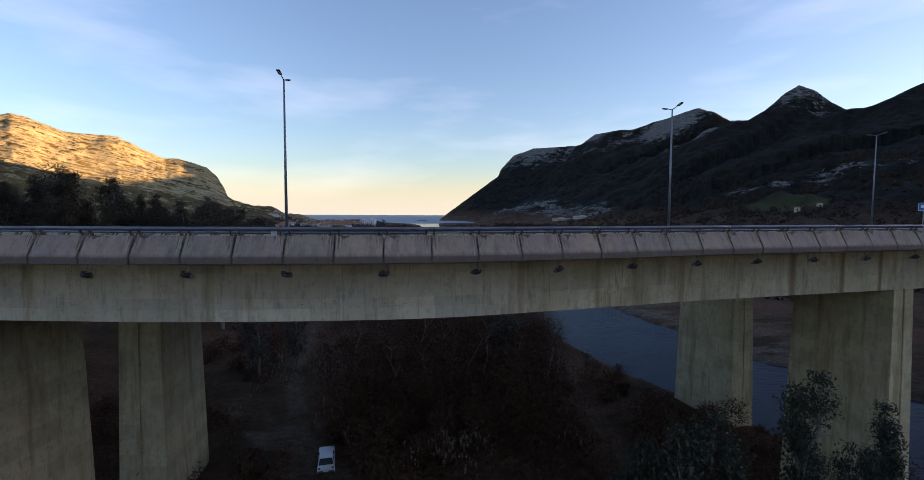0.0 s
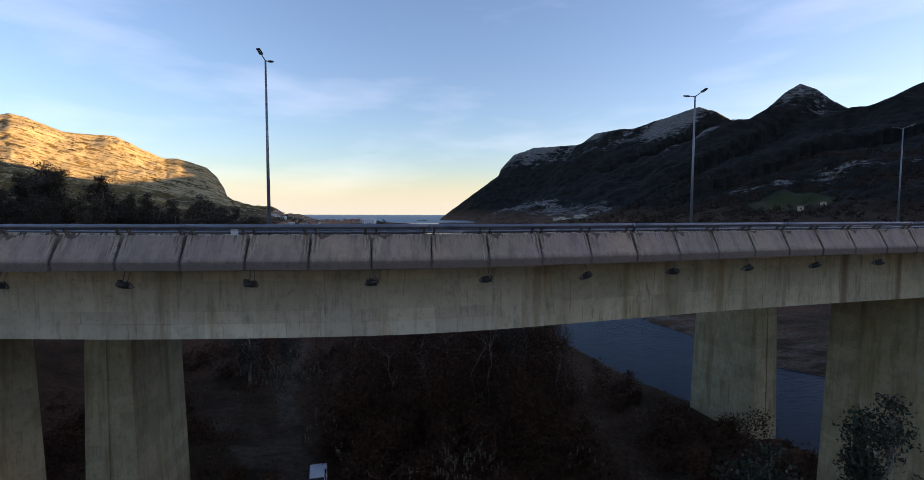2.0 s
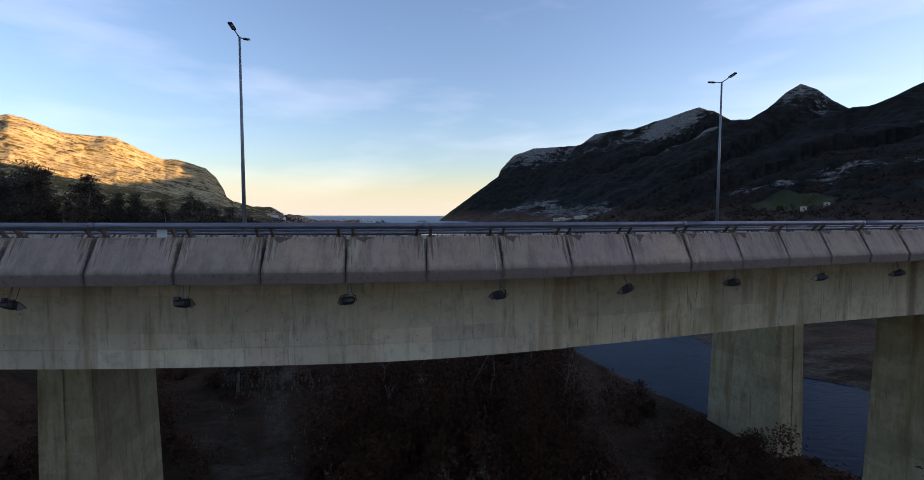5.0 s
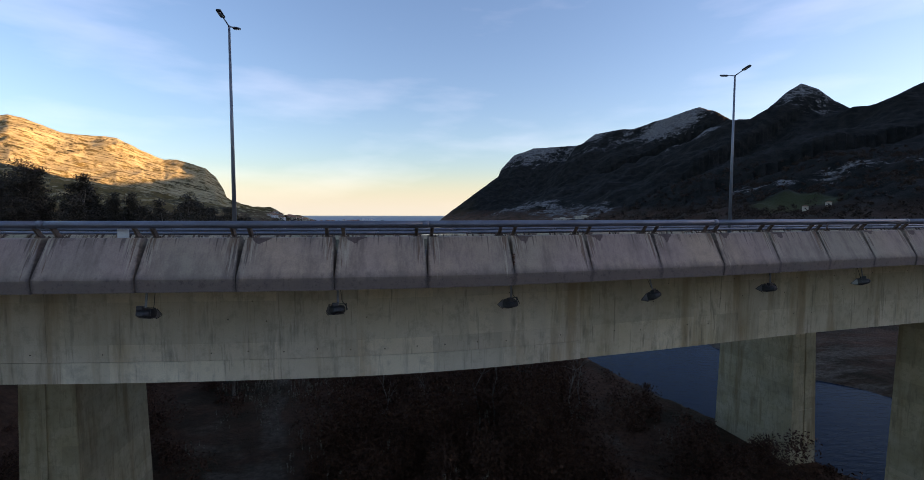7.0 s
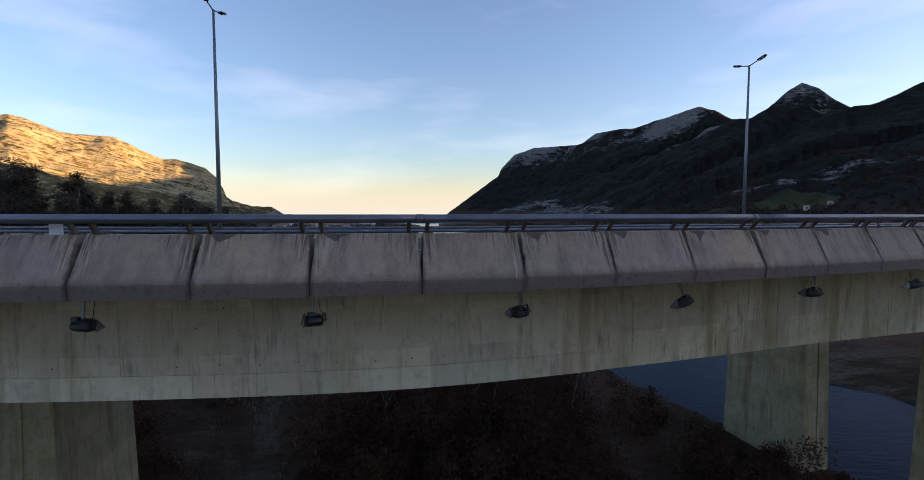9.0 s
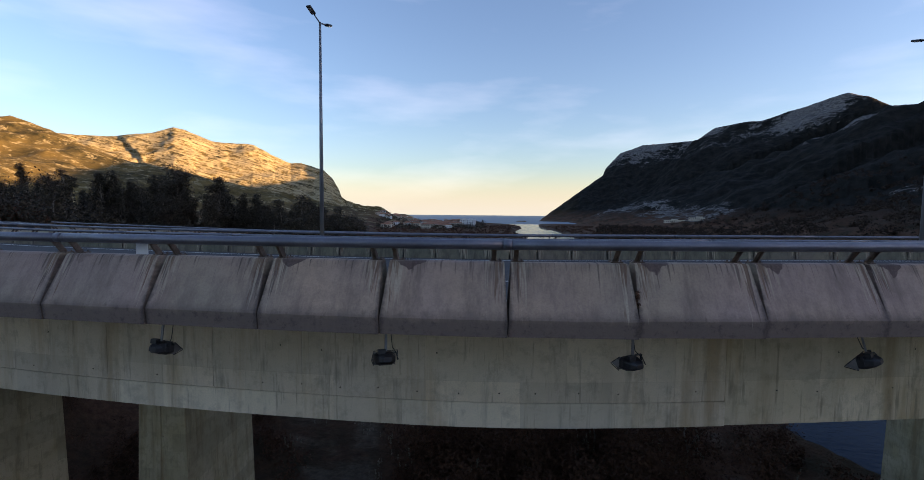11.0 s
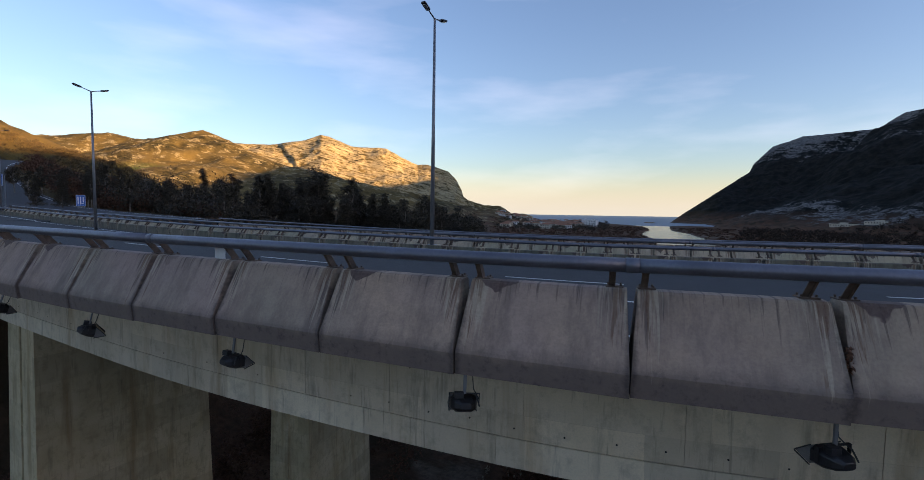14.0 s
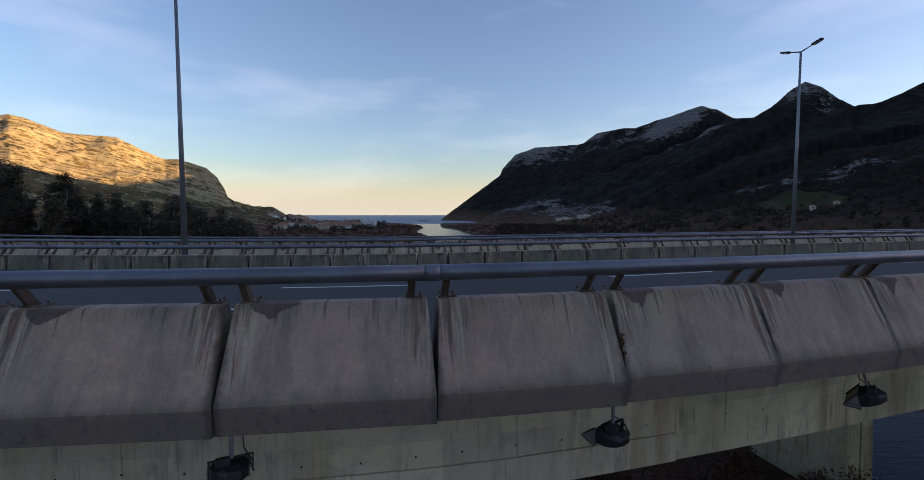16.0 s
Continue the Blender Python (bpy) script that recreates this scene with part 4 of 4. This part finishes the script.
def plant(kinds, spots, wide=(0.85, 1.1), over=0.0):
    """Copies of the kinds of tree at (x, y, height of the top, kind)."""
    used = set()
    for x, y, top_z, n in spots:
        proto, tall = kinds[n]
        z = ground_z(x, y)
        k = max(0.35, (top_z - over - z) / tall)
        m = pose(x, y, z, 0, 0, rng.uniform(0, 360))
        if n in used:
            ob = copy_thing(proto, m)
        else:
            used.add(n)
            ob = proto
            ob.matrix_basis = m
        ob.scale = (k * rng.uniform(*wide),) * 2 + (k,)


GUM = "dark eucalyptus with a ragged crown on a pale trunk"
kinds = [(tree("eucalyptus_tree", GUM, 20, 3.6, 9500, 0.19, LEAF, PALE_BARK), 20), (tree("eucalyptus_tree", GUM, 20, 3.0, 9000, 0.19, LEAF, PALE_BARK, 0.25, 26), 20), (tree("eucalyptus_tree", GUM, 20, 4.6, 11000, 0.19, LEAF, PALE_BARK, 0.45, 20), 20), (tree("pine_tree", "dark slender pine with a pointed crown", 20, 3.6, 9500, 0.19, LEAF, BARK, 0.15, 30, True), 20)]
spots = []
for i in range(46):
    head = 32 + 42 * (i + rng.uniform(0, 1)) / 46
    far = rng.uniform(112, 165)
    rise = np.interp(head, (31, 37, 46, 53.4, 58.5, 61.5, 65.6, 74), (0.4, 1.2, 2.2, 2.9, 2.6, 1.7, 2.6, 2.8)) + rng.normal() * 0.35
    spots.append((-math.sin(radians(head)) * far, 13 + math.cos(radians(head)) * far, 26 + far * math.tan(radians(rise)), int(rng.integers(0, 4))))
for head, rise, far, n in ((44.9, 5.28, 126, 2), (45.6, 4.14, 134, 2), (41.1, 3.93, 128, 0), (40.4, 3.21, 134, 1), (32.4, 2.33, 118, 3), (56.9, 4.71, 140, 3), (54.1, 4.30, 125, 0), (51.4, 4.35, 130, 1), (50.3, 4.50, 128, 3), (48.9, 3.62, 134, 1), (46.9, 4.19, 130, 3), (38.6, 2.48, 126, 3), (37.2, 2.48, 124, 3), (34.7, 1.55, 124, 0), (55.2, 3.83, 134, 2), (60.1, 3.52, 138, 2), (65.5, 4.66, 150, 2), (66.7, 4.24, 156, 0), (64.2, 4.04, 152, 0), (68.3, 4.04, 158, 2), (70.0, 3.93, 160, 0), (71.8, 3.73, 160, 2)):
    spots.append((-math.sin(radians(head)) * far, 13 + math.cos(radians(head)) * far, 26 + far * math.tan(radians(rise)), n))
for i in range(20):
    head, far = rng.uniform(25.3, 33), rng.uniform(90, 150)
    rise = np.interp(head, (21, 24, 32), (-1.4, -0.6, 1.2)) + rng.normal() * 0.25
    spots.append((-math.sin(radians(head)) * far, 13 + math.cos(radians(head)) * far, 26 + far * math.tan(radians(rise)), int(rng.integers(0, 4))))
plant(kinds, [p for p in spots if math.degrees(math.atan2(-p[0], p[1] - 13)) < 72], (0.95, 1.35), 2.0)
NEAR_GUM = "grey-green young eucalyptus with fine leaves beside the pier"
near_kinds = [(tree("eucalyptus_sapling", NEAR_GUM, 16, 2.3, 16000, 0.105, LEAF_NEAR, PALE_BARK, 0.25, 60), 16), (tree("eucalyptus_sapling", NEAR_GUM, 16, 2.2, 14000, 0.105, LEAF_NEAR, PALE_BARK, 0.2, 60, True), 16)]
plant(near_kinds, [(18.4, 23.7, 17.2, 1), (10.8, 21, 15.9, 0), (12.9, 21.8, 15.6, 1), (9.2, 22.4, 14.2, 0), (20.6, 22.7, 14.0, 0), (15.8, 21.6, 12.6, 1), (23.5, 24.5, 15.0, 1)])
silver = [(tree("poplar_tree", "bare silvery poplar with pale twigs under the viaduct", 15, 3.2, 5200, 0.2, LEAF_SILVER, PALE_BARK, 0.2, 40), 15)]
plant(silver, [(-31.5, 69.4, 15.5, 0), (7.5, 71.3, 13.0, 0), (-27, 73.2, 12.5, 0)])


def brush(name, label, n, place, size, count, leaf, material, tall=(1, 1)):
    """A mass of bushes or far trees, one object."""
    x, y = place(n)
    z, _, field, _ = land(x, y)
    far, wide = along(x, y, RIVER)
    keep = (far > wide + 5 + size * 0.8) & (z > WATER + 0.3) & (field < 0.15)
    for road in TRACKS:
        keep &= along(x, y, road)[0] > 2.2 + size * 0.2
    keep &= along(x, y, BENCH)[0] > 22
    x, y, z = x[keep], y[keep], z[keep]
    s = size * rng.uniform(0.5, 1.3, len(x))
    t = s * rng.uniform(*tall, len(x))
    centres = np.repeat(np.stack([x, y, z + t * 0.5], -1), 3, axis=0) + rng.normal(size=(3 * len(x), 3)) * np.repeat(np.stack([s * 0.3, s * 0.3, t * 0.25], -1), 3, axis=0)
    radii = np.repeat(np.stack([s * 0.5, s * 0.5, t * 0.42], -1), 3, axis=0)
    v, f = leaf_cloud(centres, radii, count // 3, leaf)
    return tagged(new(name, big_mesh(name, v, f, material)), label, "vegetation", kind="stuff")


def area(x0, x1, y0, y1):
    return lambda n: (rng.uniform(x0, x1, n), rng.uniform(y0, y1, n))


def sector(h0, h1, r0, r1):
    def pick(n):
        h, r = np.radians(rng.uniform(h0, h1, n)), np.sqrt(rng.uniform(r0 ** 2, r1 ** 2, n))
        return -np.sin(h) * r, 13 + np.cos(h) * r
    return pick


brush("bushes", "dark brown and olive brush on the valley floor", 950, area(-45, 42, 33, 120), 2.6, 330, 0.17, LEAF_WARM, (0.7, 1.5))
brush("thicket", "tall dark winter thicket under the viaduct", 300, area(-14, 16, 46, 116), 4.4, 780, 0.18, LEAF_WARM, (1.2, 2.0))
brush("undergrowth", "low dark green undergrowth by the piers", 460, area(-60, 60, 18, 58), 1.5, 220, 0.11, LEAF_WARM, (0.6, 1.1))
brush("hillside_woods", "dark shaded woods on the western hillside", 1050, sector(56, 73.2, 124, 300), 4.5, 300, 0.32, LEAF_WARM, (0.7, 1.0))
brush("hilltop_woods", "sunlit brown winter woods on the western hill", 950, sector(62, 82, 240, 490), 6.0, 150, 0.40, LEAF_AUTUMN, (0.5, 0.8))
brush("understorey", "dense dark understorey below the eucalyptus", 760, sector(25, 74, 104, 190), 4.5, 190, 0.28, LEAF, (1.0, 1.7))
brush("valley_woods", "dark scrub and woods on the eastern valley floor", 2600, sector(-62, -4, 150, 900), 7.0, 48, 1.0, LEAF_FAR, (0.6, 1.0))
brush("estuary_scrub", "brown scrub along the estuary", 1900, sector(-9, 24, 150, 930), 4.0, 36, 0.8, LEAF_WARM, (0.3, 0.55))
brush("town_trees", "dark tree clumps among the houses", 280, sector(9.8, 23, 640, 1150), 8, 45, 1.2, LEAF, (0.6, 0.9))


def reeds():
    """Tufts of pale plumed reeds, one object."""
    x = np.concatenate([rng.normal(-24, 3.0, 40), rng.normal(-13, 2.0, 24), rng.normal(0, 2.4, 12), rng.uniform(-30, 20, 46)])
    y = np.concatenate([rng.normal(68, 5, 40), rng.normal(66, 4, 24), rng.normal(43, 3, 12), rng.uniform(42, 95, 46)])
    z = land(x, y)[0]
    c, r = [], []
    for a, b, h in zip(x, y, z):
        for _ in range(8):
            p, q, t = a + rng.normal() * 0.5, b + rng.normal() * 0.5, rng.uniform(2.4, 4.2)
            c.append((p, q, h + t))
            r.append((0.06, 0.06, 0.42))
    v, f = leaf_cloud(np.array(c), np.array(r), 9, 0.11)
    tagged(new("reeds", big_mesh("reeds", v, f, PLUME)), "pale feathery reed plumes among the brush", "reeds", kind="stuff")


reeds()
TRUNK_SPOTS = [(1.5, 59.7, 9), (3.2, 60.7, 10), (-1.5, 63.6, 8), (9, 67.4, 11), (-6, 69.4, 10), (14, 63.6, 9), (6, 80.9, 12), (-9, 57.8, 8), (-16, 67.4, 9), (-3.5, 55.9, 7), (11.5, 57.8, 8)]
for x, y, h in TRUNK_SPOTS:
    t = thing("bare_tree", "slender bare tree with pale trunk in the thicket", "tree", "bare trees", at=pose(x, y, ground_z(x, y)))
    bm = bmesh.new()
    pts = [Vector((rng.normal() * 0.12 * i, rng.normal() * 0.12 * i, h * i / 5 - 0.3)) for i in range(6)]
    limb(bm, pts, 0.11, 0.03, 7)
    trunk = part("trunk", bm, PALE_BARK, t)
    bm = bmesh.new()
    for i in range(16):
        p = pts[2 + i % 4]
        e = p + Vector((rng.normal() * 1.1, rng.normal() * 1.1, rng.uniform(0.6, 2.2)))
        limb(bm, [p, (p + e) / 2 + Vector((0, 0, 0.15)), e], 0.03, 0.008, 4)
    tagged(part("twigs", bm, PALE_BARK, t), kind="stuff")


# ---- parked car ----
def parked_car(at):
    paint = plain("white car paint", (0.62, 0.64, 0.70), 0.3, 0, 3, 0.08, 0.02)
    glass = plain("dark car glass", (0.012, 0.014, 0.018), 0.08, 0, 3, 0.1, 0.0)
    rubber = plain("tyre rubber", (0.02, 0.02, 0.02), 0.85)
    red = plain("red lamp glass", (0.30, 0.02, 0.02), 0.25)
    car = thing("car", "small white hatchback parked on the dirt track", "car", at=at)
    bm = bmesh.new()
    prof = [(-2.0, 0.35), (-2.03, 0.75), (-1.9, 0.95), (-1.0, 0.98), (-0.55, 0.99), (1.75, 0.98), (2.0, 0.9), (2.02, 0.4), (1.9, 0.28), (-1.9, 0.28)]
    a = [bm.verts.new((-0.82 if z < 0.9 else -0.76, y, z)) for y, z in prof]
    b = [bm.verts.new((0.82 if z < 0.9 else 0.76, y, z)) for y, z in prof]
    n = len(prof)
    for i in range(n):
        bm.faces.new((a[i], a[(i + 1) % n], b[(i + 1) % n], b[i]))
    bm.faces.new(a)
    bm.faces.new(b[::-1])
    bmesh.ops.recalc_face_normals(bm, faces=bm.faces)
    bmesh.ops.bevel(bm, geom=bm.edges[:], offset=0.04, segments=2, affect="EDGES")
    body = part("body", bm, paint, car)
    bm = bmesh.new()
    rings = [[(-0.74, -1.75, 0.97), (0.74, -1.75, 0.97), (0.74, 0.75, 0.97), (-0.74, 0.75, 0.97)], [(-0.60, -1.25, 1.38), (0.60, -1.25, 1.38), (0.60, 0.05, 1.38), (-0.60, 0.05, 1.38)]]
    lo, hi = [[bm.verts.new(p) for p in r] for r in rings]
    for i in range(4):
        bm.faces.new((lo[i], lo[(i + 1) % 4], hi[(i + 1) % 4], hi[i]))
    bm.faces.new(hi)
    bmesh.ops.recalc_face_normals(bm, faces=bm.faces)
    part("windows", bm, glass, car, "dark windows all round")
    bm = bmesh.new()
    box(bm, (1.26, 1.40, 0.07), (0, -0.6, 1.41), None, 0.03)
    roof = part("roof", bm, paint, car)
    for x in (-1, 1):
        for y0, y1, r in ((0.06, 0.76, 0.03), (-1.26, -1.76, 0.04), (-0.5, -0.5, 0.03)):
            part("pillar", tube(bmesh.new(), (x * 0.61, y0, 1.39), (x * 0.745, y1, 0.97), r, sides=6), paint, roof)
    for x in (-0.76, 0.76):
        for y in (-1.25, 1.25):
            bm = bmesh.new()
            tube(bm, (x - 0.09, y, 0.3), (x + 0.09, y, 0.3), 0.3, sides=20)
            w = part("wheel", bm, rubber, car)
            bm = bmesh.new()
            tube(bm, (x - 0.095, y, 0.3), (x + 0.095, y, 0.3), 0.17, sides=14)
            part("rim", bm, MAST, w)
        bm = bmesh.new()
        box(bm, (0.22, 0.06, 0.16), (x * 0.82, -2.02, 0.78), None, 0.02)
        part("tail_lamp", bm, red, car)
        bm = bmesh.new()
        box(bm, (0.24, 0.06, 0.14), (x * 0.8, 2.0, 0.75), None, 0.02)
        part("headlight", bm, PALE, car)
    for y in (-2.05, 2.03):
        bm = bmesh.new()
        box(bm, (1.56, 0.10, 0.2), (0, y, 0.45), None, 0.03)
        part("bumper", bm, plain("grey bumper", (0.08, 0.08, 0.09), 0.6), body)
    bm = bmesh.new()
    box(bm, (0.5, 0.02, 0.11), (0, -2.11, 0.52))
    part("number_plate", bm, MARKING, body)
    return car


parked_car(pose(-13.6, 44.5, ground_z(-13.6, 44.5), 0, 0, 15))


# ---- signs ----
BLUE = plain("blue sign face", (0.02, 0.13, 0.45), 0.45, 0, 2, 0.08, 0.02)
WHITE = plain("white sign film", (0.75, 0.76, 0.78), 0.5, 0, 3, 0.06, 0.02)


def sign(name, label, at, wide, high, lift, bars, legs):
    top = thing(name, label, "road sign", at=at)
    bm = bmesh.new()
    box(bm, (wide, 0.08, high), (0, 0, lift + high / 2), None, 0.02)
    board = part("board", bm, BLUE, top)
    bm = bmesh.new()
    for x, z, w, h in ((0, lift + 0.04, wide - 0.06, 0.05), (0, lift + high - 0.04, wide - 0.06, 0.05), (-wide / 2 + 0.05, lift + high / 2, 0.05, high - 0.08), (wide / 2 - 0.05, lift + high / 2, 0.05, high - 0.08)):
        box(bm, (w, 0.02, h), (x, -0.045, z))
    part("border", bm, WHITE, board)
    for x, z, w, h in bars:
        bm = bmesh.new()
        box(bm, (w, 0.02, h), (x, -0.045, lift + z))
        part("bar", bm, WHITE, board)
    for x in legs:
        bm = bmesh.new()
        tube(bm, (x, 0.12, -3), (x, 0.12, lift + high * 0.9), 0.07, sides=10)
        part("leg", bm, MAST, top)
    return top


def on_view(heading, far, z):
    return Vector((-0.57 - math.sin(radians(heading)) * far, 13.43 + math.cos(radians(heading)) * far, z))


p = on_view(67.3, 117, 24.2)
sign("lane_sign", "small blue lane sign with white arrows on two posts", Matrix.Translation(p) @ pose(0, 0, 0, 0, 0, 52), 1.5, 2.2, 1.3, [(-0.4, 1.1, 0.15, 1.5), (0.0, 1.1, 0.15, 1.5), (0.4, 1.28, 0.15, 1.05), (0.29, 0.57, 0.3, 0.14)], (-0.5, 0.5))
p = on_view(73.4, 116, 24.9)
sign("direction_sign", "large blue motorway direction sign with white lettering on a gantry", Matrix.Translation(p) @ pose(0, 0, 0, 0, 0, 62), 3.6, 2.1, 4.0, [(-0.9, 1.75, 1.4, 0.2), (0.9, 1.75, 1.4, 0.2), (-0.9, 1.1, 1.1, 0.2), (-0.7, 0.5, 1.5, 0.2), (1.05, 0.7, 0.4, 0.4)], (2.0,))
p = Vector((74, 73, 25.0))
sign("exit_sign", "small blue and white sign beside the far carriageway", Matrix.Translation(p) @ pose(0, 0, 0, 0, 0, -40), 1.3, 1.3, 1.6, [(0, 0.7, 0.7, 0.5)], (0,))


# ---- houses of the town ----
TILES = plain("clay roof tiles", (0.30, 0.13, 0.075), 0.85, 0, 2, 0.35, 0.2)
SASH = plain("dark window glass", (0.03, 0.035, 0.045), 0.15, 0, 2, 0.3, 0.0)


def house(name, label, wide, deep, floors, wall, hip=True):
    top = thing(name, label, "building", "houses of the town")
    high = 3.0 * floors + 0.4
    bm = bmesh.new()
    box(bm, (wide, deep, high + 2), (0, 0, high / 2 - 1))
    walls = part("wall", bm, wall, top)
    bm = bmesh.new()
    e = 0.5
    if hip:
        lo = [bm.verts.new((x * (wide / 2 + e), y * (deep / 2 + e), high)) for x, y in ((-1, -1), (1, -1), (1, 1), (-1, 1))]
        a, b = bm.verts.new((-wide * 0.22, 0, high + deep * 0.24)), bm.verts.new((wide * 0.22, 0, high + deep * 0.24))
        for f in ((lo[0], lo[1], b, a), (lo[1], lo[2], b), (lo[2], lo[3], a, b), (lo[3], lo[0], a), lo[::-1]):
            bm.faces.new(f)
        bmesh.ops.recalc_face_normals(bm, faces=bm.faces)
    else:
        box(bm, (wide + 0.3, deep + 0.3, 0.5), (0, 0, high + 0.25))
        box(bm, (wide * 0.3, deep * 0.5, 2.2), (0, 0, high + 1.4))
    part("roof", bm, TILES if hip else wall, top)
    pane = mesh_of("window", box(bmesh.new(), (1.1, 0.12, 1.4)), SASH)
    for fl in range(floors):
        for i in range(int(wide // 3.2)):
            piece("window", pane, walls, pose((i - (int(wide // 3.2) - 1) / 2) * 3.2, -deep / 2 - 0.02, 1.6 + 3 * fl))
    return top


CREAM, WHITEWASH = plain("cream render", (0.50, 0.43, 0.34), 0.9, 0, 1, 0.12, 0.1), plain("white render", (0.66, 0.65, 0.64), 0.9, 0, 1, 0.1, 0.1)
protos = [house("house", "cream house with a clay tile roof in the town", 14, 10, 2, CREAM), house("house", "white house with a clay tile roof in the town", 11, 9, 2, WHITEWASH), house("terrace", "long cream terrace of houses with tiled roofs", 20, 10, 2, CREAM), house("apartment_block", "tall white apartment block by the beach", 14, 11, 4, WHITEWASH, False)]
town = []
for i in range(64):
    head, far = rng.uniform(12.6, 23.2), rng.uniform(690, 1220)
    town.append((head, far, int(rng.choice([0, 1, 2], p=[0.46, 0.48, 0.06]))))
town += [(11.4, 830, 3), (12.3, 860, 3), (15.5, 970, 2), (17.6, 1010, 2), (19.2, 1050, 2), (14.1, 930, 2), (20.7, 1110, 2)]
seen = set()
for head, far, n in town:
    q = on_view(head, far, 0)
    m = pose(q.x, q.y, max(0.4, ground_z(q.x, q.y)), 0, 0, head + rng.uniform(-25, 25))
    if n in seen:
        copy_thing(protos[n], m)
    else:
        seen.add(n)
        protos[n].matrix_basis = m
shed = house("factory_shed", "long pale factory shed below the quarry", 36, 10, 1, CREAM, False)
shed.matrix_basis = pose(203, 931, ground_z(203, 931) + 0.5, 0, 0, -12)
copy_thing(shed, pose(242, 914, ground_z(242, 914) + 0.5, 0, 0, -15))
cottage = house("cottage", "small cream cottage at the foot of the meadow", 4.4, 3.6, 1, CREAM)
cottage.matrix_basis = pose(306, 416, ground_z(306, 416), 0, 0, -30)
for x, y, a in ((318, 405, -36),):
    copy_thing(cottage, pose(x, y, ground_z(x, y), 0, 0, a))
for head, far in ((62.8, 330),):
    q = on_view(head, far, 0)
    copy_thing(protos[1], pose(q.x, q.y, ground_z(q.x, q.y), 0, 0, head))


# ---- weeds in the parapet's joints ----
for s, z, n in ((4.0, 24.42, 90), (-12.0, 24.45, 40), (14.0, 25.1, 50)):
    q = road_at(s, 0.12, z)
    v, f = leaf_cloud(np.array([(0, 0, 0), (0.02, 0.05, 0.12)]), np.array([(0.05, 0.06, 0.08), (0.04, 0.05, 0.10)]), n // 2, 0.028)
    weed = thing("weed", "dry brown weed growing in a parapet joint", "plant", "weeds in the joints", at=Matrix.Translation(q))
    leaves = new("leaves", big_mesh("leaves", v, f, LEAF_WARM))
    leaves.parent = weed
